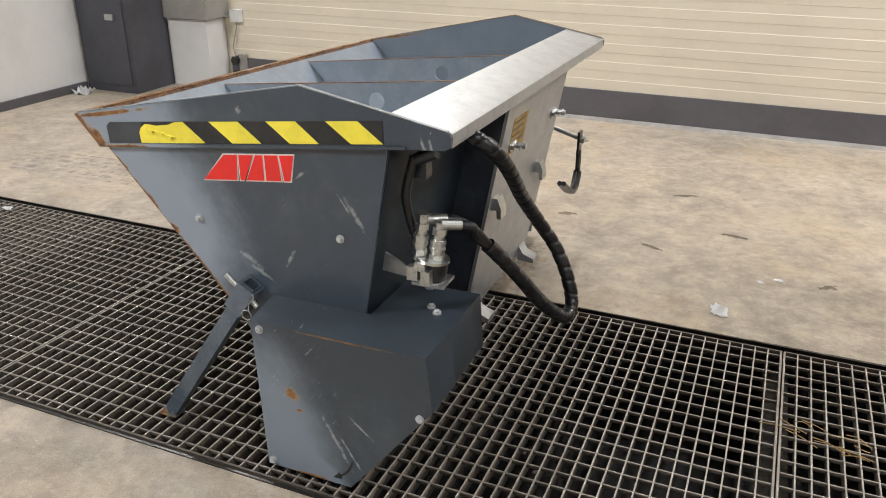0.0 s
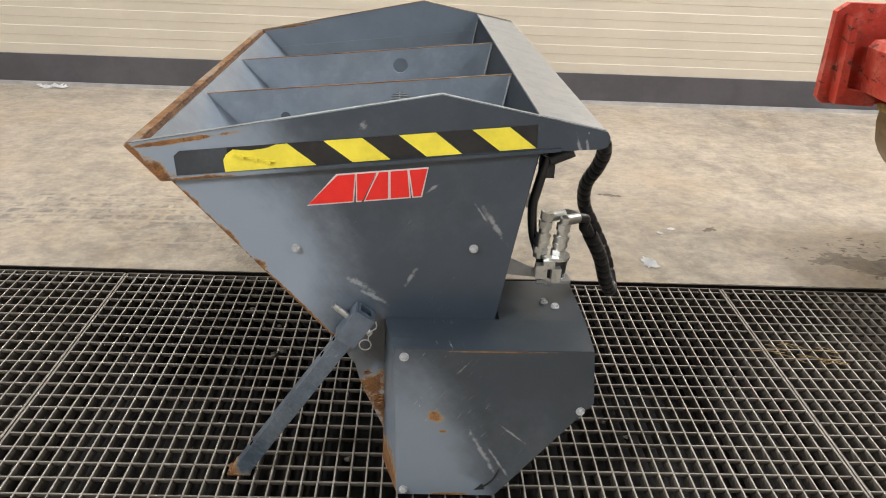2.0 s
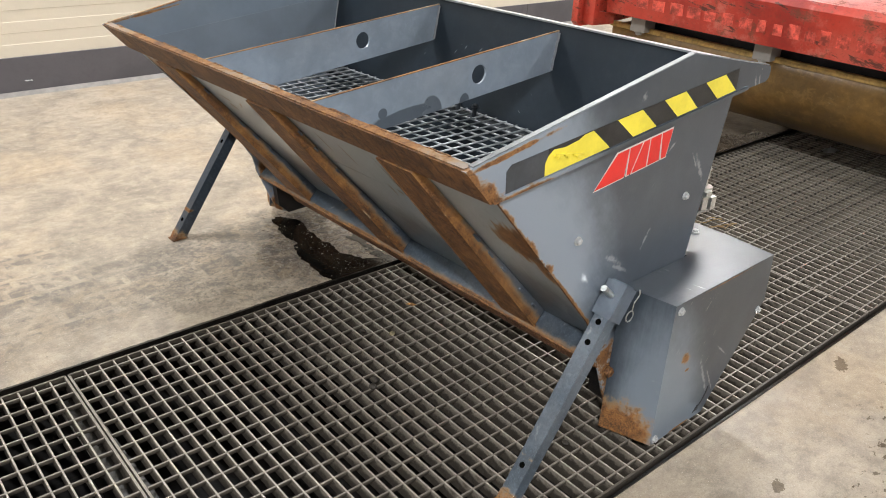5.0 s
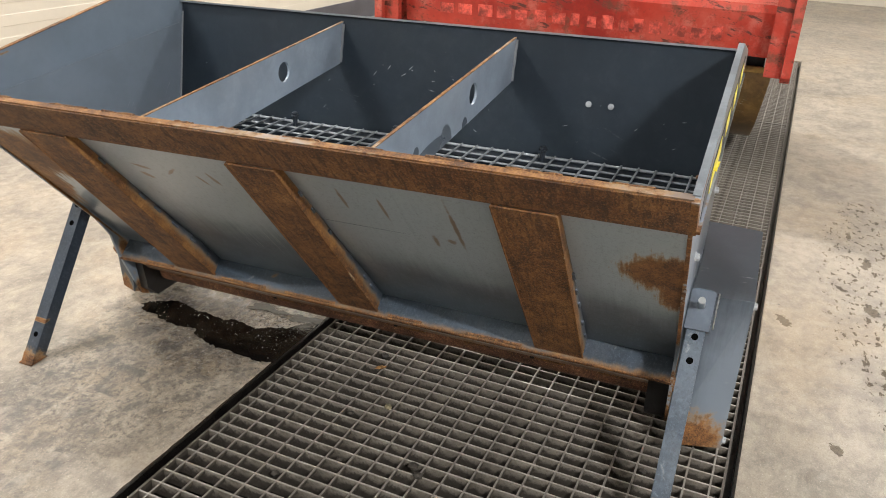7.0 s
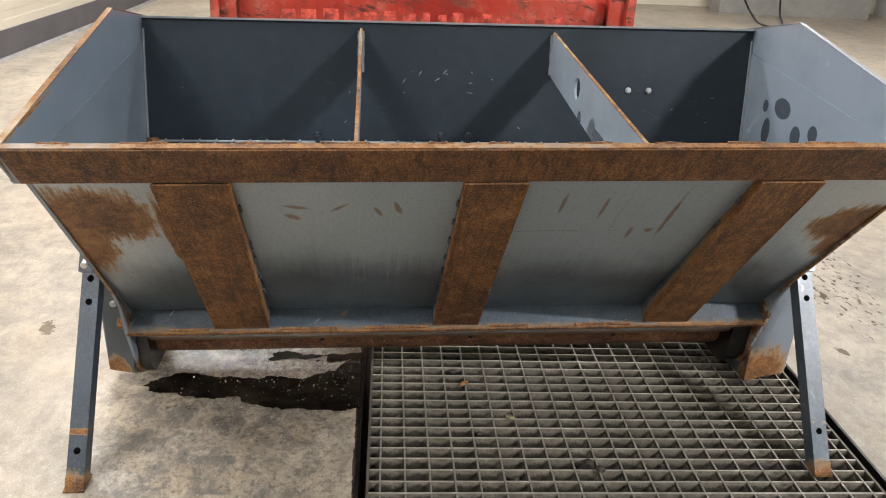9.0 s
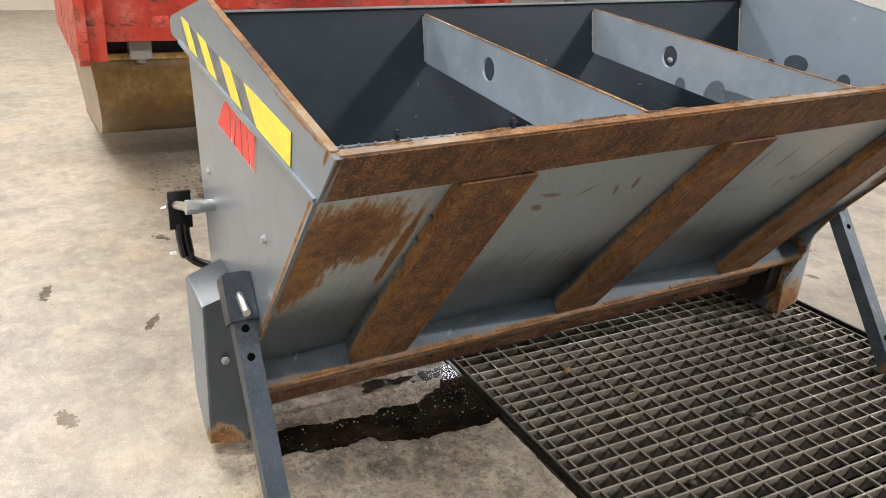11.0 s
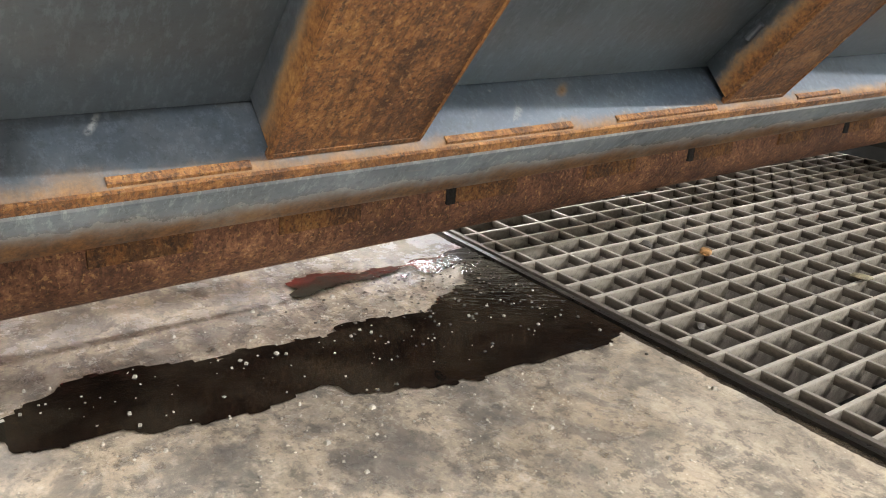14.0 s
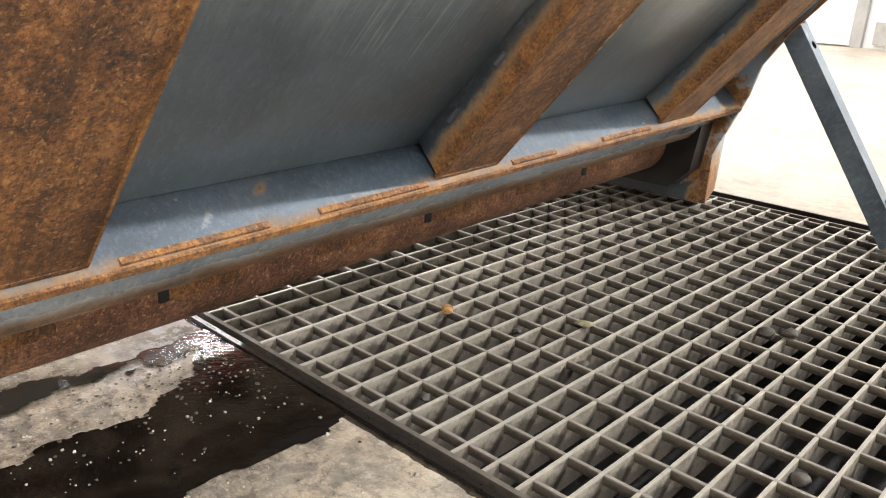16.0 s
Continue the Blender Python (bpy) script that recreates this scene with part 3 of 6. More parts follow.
RUST = rust_mat("rust")
RAIL = rust_mat("rail_rust", 0.2, (0.05, 0.014, 0.03), 49, 0.7, 0.3, 0.95)
RIBRUST = rust_mat("rib_rust", 0.1, (0.16, 0.013, 0.05), 49, 0.55, 0.4, 1.05)
TUBE = rust_mat("roller_rust", 1.0, (0.05, 0.03, 0.05), 0, 0.3, 0.25, 1.8)
EDGE = paint_mat("worn_edge_paint", (0.17, 0.115, 0.08), 0.5, blobs=[
    ((-0.53, 0.3, 0.68), (0, 0, 0), (0.1, 0.35, 0.1)), ((-0.53, 0.95, 0.68), (0, 0, 0), (0.1, 0.4, 0.1))], ragged=0.95, scale=30)
DIVEDGE = paint_mat("divider_edge", (0.25, 0.17, 0.10), 0.5, blobs=[((-0.2, 0.6, 0.7), (0, 0, 0), (0.4, 2, 0.2))], ragged=0.9, scale=24)
CHIPPED = paint_mat("chipped_primer", (0.42, 0.34, 0.23), 0.5, blobs=[((-0.3137, 0.66, 0.390), (0, 50.3, 0), (3, 9, 1))], ragged=1.9, scale=22, dust=0.0, mottle=0.1)
STEEL = steel_mat("worn_steel", (0.44, 0.45, 0.46), 0.34, 0.85, 0.15)
ZINC = steel_mat("zinc_fitting", (0.62, 0.63, 0.61), 0.24, 0.95, 0.5)
BOLT = plain_mat("painted_bolt", (0.40, 0.41, 0.41), 0.5, 0.25, 60)
WIRE = steel_mat("mesh_wire", (0.34, 0.36, 0.37), 0.45, 0.6, 0.3)
RUBBER = plain_mat("black_rubber", (0.010, 0.010, 0.011), 0.30, 0.3, 40)
BLACK = plain_mat("black_vinyl", (0.016, 0.016, 0.017), 0.42, 0.3, 25)
# grey of the far black tape: the glare on it is in the colour
GLARETAPE = plain_mat("glare_grey_tape", (0.115, 0.125, 0.14), 0.42, 0.4, 40)
YELLOW = plain_mat("yellow_vinyl", (0.80, 0.68, 0.06), 0.4, 0.08, 14)
LOGORED = plain_mat("red_vinyl", (0.68, 0.02, 0.015), 0.35, 0.06, 14)
SILVER = plain_mat("silver_vinyl", (0.6, 0.58, 0.55), 0.4, 0.08, 14)
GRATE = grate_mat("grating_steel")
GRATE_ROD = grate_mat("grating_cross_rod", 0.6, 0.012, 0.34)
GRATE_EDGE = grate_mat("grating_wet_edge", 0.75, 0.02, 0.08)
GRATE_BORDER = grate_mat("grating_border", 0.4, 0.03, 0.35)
REMNANT = paint_mat("rubbed_tape", (0.028, 0.034, 0.043), 0.4, worn=0.6, dust=0.2)
RUBBED = paint_mat("rubbed_edge_paint", (0.17, 0.19, 0.205), 0.4, worn=0.6)
FLANGE = steel_mat("dull_flange_steel", (0.44, 0.46, 0.475), 0.30, 0.85, 0.15)
HOLE = Tree("dark_hole").close((0.003, 0.003, 0.003), 0.9, Specular_IOR_Level=0.0)
GREASE_AND_BACKING = plain_mat("black_grease_and_backing", (0.006, 0.0055, 0.005), 0.35, 0.4, 30)
CONCRETE = concrete_mat("concrete")
CREAM = plain_mat("cream_panel", (0.62, 0.56, 0.45), 0.45, 0.035, 2.0)
WHITE = plain_mat("white_wall", (0.58, 0.58, 0.565), 0.55, 0.05, 2.0)
PLINTH = plain_mat("dark_plinth", (0.085, 0.08, 0.088), 0.55, 0.12, 4.0)
KERB = plain_mat("grey_seal", (0.24, 0.225, 0.205), 0.7, 0.15, 12)
CEIL = plain_mat("unseen_ceiling_grey", (0.32, 0.315, 0.30), 0.7, 0.04, 2.0)
CABINET = plain_mat("dark_cabinet", (0.05, 0.05, 0.06), 0.5, 0.15, 4.0)
GREYBOX = plain_mat("grey_enamel", (0.25, 0.24, 0.22), 0.5, 0.1, 6.0)
RED = red_mat("chipped_red_paint")
FADED = plain_mat("faded_red_lettering", (0.50, 0.075, 0.05), 0.5, 0.6, 30)
BROWN = paint_mat("oily_brown_steel", (0.15, 0.085, 0.022), 0.34, worn=0.45, dust=0.04, mottle=0.4)
OCHRE = plain_mat("ochre_edge", (0.30, 0.19, 0.05), 0.6, 0.35, 30)
PIT = plain_mat("trench_black", (0.008, 0.007, 0.006), 0.85, 0.4, 18, 0.0, 0.004)
FRAME = plain_mat("trench_frame_steel", (0.011, 0.0095, 0.008), 0.28, 0.4, 20, 0.3)
def water_mat(name):
    t = Tree(name)
    c = t.mix(t.step(t.noise(14, 5, 0.65), 0.4, 0.65), (0.004, 0.0033, 0.0026), (0.018, 0.0145, 0.010))
    film = t.noise(55, 4, 0.6)
    calm = t.step(t.noise(6, 3, 0.5, t.place(loc=(2, 2, 0))), 0.4, 0.62)
    # ripples where drips fall beside the drain
    rip = t.step(t.blobs([((-0.04, 0.90, 0), (0, 0, 0), (0.13, 0.13, 1))], 0.3, 12), 0.0, 0.5)
    wave = t.noise(1.0, 3, 0.6, t.place(loc=(1, 4, 0), rot=(0, 0, 55), scale=(0.026, 0.007, 1)))
    h = t.math("ADD", t.math("MULTIPLY", film, calm), t.math("MULTIPLY", t.math("MULTIPLY", wave, rip), 0.75))
    return t.close(c, 0.05, 0.0, h, 0.0015, 0.6, Specular_IOR_Level=0.32)


WATER = water_mat("dirty_water")
DROP = Tree("clear_drop").close((0.05, 0.045, 0.038), 0.04, 0.0, Specular_IOR_Level=0.6, Coat_Weight=0.6)
PAPER = plain_mat("white_paper", (0.75, 0.75, 0.74), 0.7, 0.06, 30)
STRAW = plain_mat("dry_straw", (0.25, 0.165, 0.065), 0.7, 0.2, 60)
GRIT = plain_mat("pale_grit", (0.30, 0.275, 0.23), 0.6, 0.4, 90)


# ---------------------------------------------------------------- mesh helpers
def solid(bm, ring_a, ring_b):
    """Closed body between two rings of equal count."""
    a, b = [bm.verts.new(p) for p in ring_a], [bm.verts.new(p) for p in ring_b]
    n = len(a)
    bm.faces.new(a[::-1])
    bm.faces.new(b)
    for i in range(n):
        bm.faces.new((a[i], a[(i + 1) % n], b[(i + 1) % n], b[i]))
    return a + b


def box(bm, x0, x1, y0, y1, z0, z1):
    return solid(bm, [(x0, y0, z0), (x1, y0, z0), (x1, y1, z0), (x0, y1, z0)], [(x0, y0, z1), (x1, y0, z1), (x1, y1, z1), (x0, y1, z1)])


def prism(bm, poly, y0, y1):
    """Outline of (x, z) pushed from y0 to y1."""
    return solid(bm, [(x, y0, z) for x, z in poly], [(x, y1, z) for x, z in poly])


def basis(d):
    d = Vector(d).normalized()
    u = d.cross(Vector((0, 0, 1)) if abs(d.z) < 0.9 else Vector((1, 0, 0))).normalized()
    return d, u, d.cross(u)


def rod(bm, p0, p1, r0, r1=None, seg=14, turn=0.0):
    r1 = r0 if r1 is None else r1
    d, u, v = basis(Vector(p1) - Vector(p0))
    ang = [2 * math.pi * i / seg + turn for i in range(seg)]
    solid(bm, [Vector(p0) + r0 * (math.cos(a) * u + math.sin(a) * v) for a in ang],
          [Vector(p1) + r1 * (math.cos(a) * u + math.sin(a) * v) for a in ang])


def curve_points(ctrl, n):
    """Points along a Catmull-Rom line through ctrl."""
    c = [Vector(p) for p in ctrl]
    c = [2 * c[0] - c[1], *c, 2 * c[-1] - c[-2]]
    out = []
    for i in range(1, len(c) - 2):
        for k in range(n):
            t = k / n
            a, b, d, e = c[i - 1:i + 3]
            out.append(0.5 * (2 * b + (d - a) * t + (2 * a - 5 * b + 4 * d - e) * t * t + (3 * b - a - 3 * d + e) * t ** 3))
    out.append(c[-2])
    return out


def sweep(bm, pts, radius, seg=12):
    """Tube along points; radius(s, angle) in metres."""
    rings, s = [], 0.0
    for i, p in enumerate(pts):
        if i:
            s += (p - pts[i - 1]).length
        d, u, v = basis(pts[min(i + 1, len(pts) - 1)] - pts[max(i - 1, 0)])
        rings.append([bm.verts.new(p + radius(s, 2 * math.pi * k / seg) * (math.cos(2 * math.pi * k / seg) * u + math.sin(2 * math.pi * k / seg) * v)) for k in range(seg)])
    for a, b in zip(rings, rings[1:]):
        for k in range(seg):
            bm.faces.new((a[k], a[(k + 1) % seg], b[(k + 1) % seg], b[k]))
    bm.faces.new(rings[0][::-1])
    bm.faces.new(rings[-1])


def hex_bolt(bm, p, n, r=0.0085, h=0.007, washer=True):
    """Hexagon head with a washer and a domed cap, standing along n."""
    p, n = Vector(p), Vector(n).normalized()
    if washer:
        rod(bm, p - 0.001 * n, p + 0.002 * n, r * 1.45, seg=16)
    rod(bm, p + 0.001 * n, p + (0.002 + h * 0.8) * n, r * 1.08, seg=6)
    rod(bm, p + (0.0015 + h * 0.8) * n, p + (0.002 + h) * n, r * 0.95, r * 0.72, seg=12)


def soften(bm, width, segs=2, angle=25):
    edges = [e for e in bm.edges if len(e.link_faces) == 2 and e.calc_face_angle(0) > radians(angle)]
    bmesh.ops.bevel(bm, geom=edges, offset=width, segments=segs, affect="EDGES", profile=0.6, clamp_overlap=True)


def mesh_of(bm, name, mats, smooth=None):
    bmesh.ops.recalc_face_normals(bm, faces=bm.faces[:])
    if smooth:
        for f in bm.faces:
            f.smooth = True
        for e in bm.edges:
            if len(e.link_faces) == 2 and e.calc_face_angle(0) > radians(smooth):
                e.smooth = False
    me = bpy.data.meshes.new(name)
    bm.to_mesh(me)
    bm.free()
    for m in mats if isinstance(mats, (list, tuple)) else [mats]:
        me.materials.append(m)
    return me


def settle(v):
    """The spreader stands a little lower at its far end, more so along its rear."""
    x, y, z = v.co
    rear = min(1.0, max(0.0, (0.1 - x) / 0.64))
    v.co = (x * 1.012, y, z * 1.012 - y / 1.335 * (0.026 + 0.013 * rear))


def part(name, bm, material, parent, label="", smooth=40):
    """Links a bmesh, in world places, as one mesh object under a thing or part."""
    if (parent.parent or parent).name == "sand_spreader":
        for v in bm.verts:
            settle(v)
    ob = new(name, mesh_of(bm, name, material, smooth))
    ob.parent = parent
    base = parent
    m = Matrix.Identity(4)
    while base:
        m = base.matrix_basis @ m
        base = base.parent
    ob.matrix_parent_inverse = m.inverted() if parent.parent is None else Matrix.Identity(4)
    if label:
        tagged(ob, label)
    return ob


def thing(name, at, label, category, group="", kind=""):
    ob = new(name)
    ob.empty_display_size = 0.05
    ob.location = at
    return tagged(ob, label, category, group, kind)


def setting(name, bm, mat, label, category, smooth=30):
    return tagged(new(name, mesh_of(bm, name, mat, smooth)), label, category, kind="structure")


def single(name, bm, mat, label, category, group="", smooth=40):
    return tagged(new(name, mesh_of(bm, name, mat, smooth)), label, category, group)


# ---------------------------------------------------------------- room
XW, XE, YS, YN, ZC = -3.2, 8.6, -5.7, 3.19, 3.5
SLOPE = -0.024
north_edge = lambda x: 0.862 + SLOPE * x
south_edge = lambda x: -0.152 + SLOPE * x
TX0, TX1 = -2.76, 4.6

bm = bmesh.new()
for ring in ([(XW, north_edge(XW)), (XE, north_edge(XE)), (XE, YN), (XW, YN)],
             [(XW, YS), (XE, YS), (XE, south_edge(XE)), (XW, south_edge(XW))],
             [(XW, south_edge(XW)), (TX0, south_edge(TX0)), (TX0, north_edge(TX0)), (XW, north_edge(XW))],
             [(TX1, south_edge(TX1)), (XE, south_edge(XE)), (XE, north_edge(XE)), (TX1, north_edge(TX1))]):
    solid(bm, [(x, y, -0.45) for x, y in ring], [(x, y, 0.0) for x, y in ring])
setting("floor", bm, CONCRETE, "worn tan concrete floor with tyre prints and stains", "floor")

bm = bmesh.new()
solid(bm, [(TX0, south_edge(TX0), -0.45), (TX1, south_edge(TX1), -0.45), (TX1, north_edge(TX1), -0.45), (TX0, north_edge(TX0), -0.45)],
      [(TX0, south_edge(TX0), -0.30), (TX1, south_edge(TX1), -0.30), (TX1, north_edge(TX1), -0.30), (TX0, north_edge(TX0), -0.30)])
setting("trench_floor", bm, PIT, "muddy bottom of the drain trench", "trench")

for edge, side in ((north_edge, -1), (south_edge, 1)):
    # added near-black lining: the shade inside the trench is in its colour
    bm = bmesh.new()
    a, b = sorted((side * 0.0005, side * 0.004))
    solid(bm, [(TX0, edge(TX0) + a, -0.3), (TX1, edge(TX1) + a, -0.3), (TX1, edge(TX1) + b, -0.3), (TX0, edge(TX0) + b, -0.3)],
          [(TX0, edge(TX0) + a, -0.061), (TX1, edge(TX1) + a, -0.061), (TX1, edge(TX1) + b, -0.061), (TX0, edge(TX0) + b, -0.061)])
    setting("trench_lining", bm, PIT, "near-black lining added for the shade in the trench", "trench")
    bm = bmesh.new()
    a, b = sorted((0.0, side * 0.006))
    solid(bm, [(TX0, edge(TX0) + a, -0.06), (TX1, edge(TX1) + a, -0.06), (TX1, edge(TX1) + b, -0.06), (TX0, edge(TX0) + b, -0.06)],
          [(TX0, edge(TX0) + a, 0.003), (TX1, edge(TX1) + a, 0.003), (TX1, edge(TX1) + b, 0.003), (TX0, edge(TX0) + b, 0.003)])
    a, b = sorted((side * 0.006, side * 0.05))
    solid(bm, [(TX0, edge(TX0) + a, -0.06), (TX1, edge(TX1) + a, -0.06), (TX1, edge(TX1) + b, -0.06), (TX0, edge(TX0) + b, -0.06)],
          [(TX0, edge(TX0) + a, -0.042), (TX1, edge(TX1) + a, -0.042), (TX1, edge(TX1) + b, -0.042), (TX0, edge(TX0) + b, -0.042)])
    setting("trim", bm, FRAME, "dark wet steel angle round the trench", "trim")

def along_wall(bm):
    """The cream wall runs a little askew, like the trench."""
    for v in bm.verts:
        v.co.y += -0.085 - 0.0225 * v.co.x
    return bm


# north wall: cream sheet with shallow level ribs
bm = bmesh.new()
prof, z = [], 0.175
while z < ZC:
    prof += [(0.0, z), (0.0, z + 0.046), (0.0012, z + 0.0485), (0.0012, z + 0.0945)]
    z += 0.097
prof = [(0.0, 0.0)] + prof + [(0.0, ZC + 0.05)]
va = [bm.verts.new((XW, YN + d, z)) for d, z in prof]
vb = [bm.verts.new((XE, YN + d, z)) for d, z in prof]
for i in range(len(prof) - 1):
    bm.faces.new((va[i], vb[i], vb[i + 1], va[i + 1]))
ends = [bm.verts.new(p) for p in ((XW, YN + 0.15, 0), (XE, YN + 0.15, 0), (XE, YN + 0.15, ZC + 0.05), (XW, YN + 0.15, ZC + 0.05))]
bm.faces.new(ends)
bm.faces.new((va[0], ends[0], ends[1], vb[0]))
bm.faces.new((va[-1], vb[-1], ends[2], ends[3]))
bm.faces.new([*va, ends[3], ends[0]])
bm.faces.new([*vb, ends[2], ends[1]])
setting("wall_north", along_wall(bm), CREAM, "cream ribbed sheet wall", "wall", None)
for name, a in (("wall_west", (XW - 0.15, XW, YS, YN)), ("wall_east", (XE, XE + 0.15, YS, YN)), ("wall_south", (XW, XE, YS - 0.15, YS))):
    bm = bmesh.new()
    box(bm, *a, 0.0, ZC + 0.05)
    setting(name, bm, CREAM if name == "wall_east" else WHITE, "plain pale painted wall", "wall")
# ceiling added out of view; its grey keeps the bounced light low
bm = bmesh.new()
box(bm, XW, XE, YS, YN, ZC + 0.002, ZC + 0.1)
setting("ceiling", bm, CEIL, "unseen grey ceiling that limits bounced light", "ceiling")
bm = bmesh.new()
for x0, x1 in ((-2.47, -0.83), (-0.826, 2.9), (2.904, XE)):
    box(bm, x0, x1, YN - 0.012, YN - 0.001, 0.018, 0.168)
soften(bm, 0.002, 1)
setting("baseboard", along_wall(bm), PLINTH, "dark grey plinth along the cream wall", "baseboard")
bm = bmesh.new()
solid(bm, [(-2.47, YN - 0.03, 0.0), (XE, YN - 0.03, 0.0), (XE, YN - 0.001, 0.0), (-2.47, YN - 0.001, 0.0)],
      [(-2.47, YN - 0.017, 0.0175), (XE, YN - 0.017, 0.0175), (XE, YN - 0.001, 0.0175), (-2.47, YN - 0.001, 0.0175)])
setting("trim", along_wall(bm), KERB, "grey sealing fillet at the wall foot", "trim")
bm = bmesh.new()
box(bm, XW + 0.001, XW + 0.02, YS, 2.6, 0.0, 0.05)
setting("baseboard", bm, PLINTH, "dark skirting at the white wall", "baseboard")

# far door in the south wall
door = thing("door_1", (1.6, YS, 0), "white steel door in a pale frame, shut", "door", kind="structure")
bm = bmesh.new()
box(bm, 1.26, 2.16, YS + 0.002, YS + 0.045, 0.012, 2.05)
soften(bm, 0.004, 1)
part("door_leaf", bm, WHITE, door)
bm = bmesh.new()
for x0, x1, z0, z1 in ((1.17, 1.255, 0, 2.14), (2.165, 2.25, 0, 2.14), (1.257, 2.163, 2.055, 2.14)):
    box(bm, x0, x1, YS + 0.001, YS + 0.07, z0, z1)
part("door_frame", bm, GREYBOX, door)
bm = bmesh.new()
box(bm, XW, 1.1, YS + 0.001, YS + 0.03, 0.03, 0.2)
setting("baseboard", bm, KERB, "grey plinth along the far wall", "baseboard")

# ---------------------------------------------------------------- floor gratings
PITCH, CROSS = 0.0322, 0.0462
rng = random.Random(4)


def bar_mesh(name, sx, sy, sz, mat=None):
    b = bmesh.new()
    box(b, -sx / 2, sx / 2, -sy / 2, sy / 2, -sz, 0)
    return mesh_of(b, name, mat or GRATE)


LONG = bar_mesh("bearing_bar", 0.0034, 0.966, 0.030)
ROD = bar_mesh("cross_rod", 1.815, 0.0036, 0.0085, GRATE_ROD)
BORDER = bar_mesh("border_bar", 0.005, 0.972, 0.034, GRATE_BORDER)
BORDER_X = bar_mesh("border_bar", 1.822, 0.005, 0.034, GRATE_EDGE)
for k in range(4):
    cx = -1.827 + 1.83 * k
    cy = (north_edge(cx) + south_edge(cx)) / 2
    g = thing("floor_grating", (cx, cy, -0.006), "dirty galvanised steel floor grating over the trench", "grating", "gratings over the trench")
    g.rotation_euler = (0, 0, math.atan(SLOPE))
    n = int(1.82 / PITCH)
    for i in range(n + 1):
        ob = new("bearing_bar", LONG if 0 < i < n else BORDER)
        ob.parent = g
        x = (i - n / 2) * 1.822 / n
        ob.location = (x, 0, 0.004 + rng.uniform(-0.0006, 0.0006))
        ob.rotation_euler = (0, rng.uniform(-0.02, 0.02), 0)
    for i in range(21):
        ob = new("cross_rod", ROD)
        ob.parent = g
        ob.location = (0, (i - 10) * CROSS, 0.0038 + rng.uniform(-0.0004, 0.0002))
    for s in (-1, 1):
        ob = new("border_bar", BORDER_X)
        ob.parent = g
        ob.location = (0, s * 0.485, 0.0045)
# beams that carry the gratings
for x in (-2.742, -0.912, 0.918, 2.748, 4.578):
    bm = bmesh.new()
    box(bm, x - 0.03, x + 0.03, south_edge(x) + 0.05, north_edge(x) - 0.05, -0.12, -0.045)
    setting("trim", bm, FRAME, "dark steel beam under the grating joint", "trim")


# ---------------------------------------------------------------- sand spreader
S = thing("sand_spreader", (-0.05, 0.67, 0.0), "dark grey steel sand spreader with rusty ribs on the grating", "spreader")
RIM_T, RIM_B = (-0.545, 0.680), (-0.489, 0.617)
hop = lambda z: -0.467 - (z - 0.611) / 1.138      # outer face of the sloping rear sheet
front = lambda z: 0.170 + (z - 0.735) * 0.178     # inner face of the front sheet


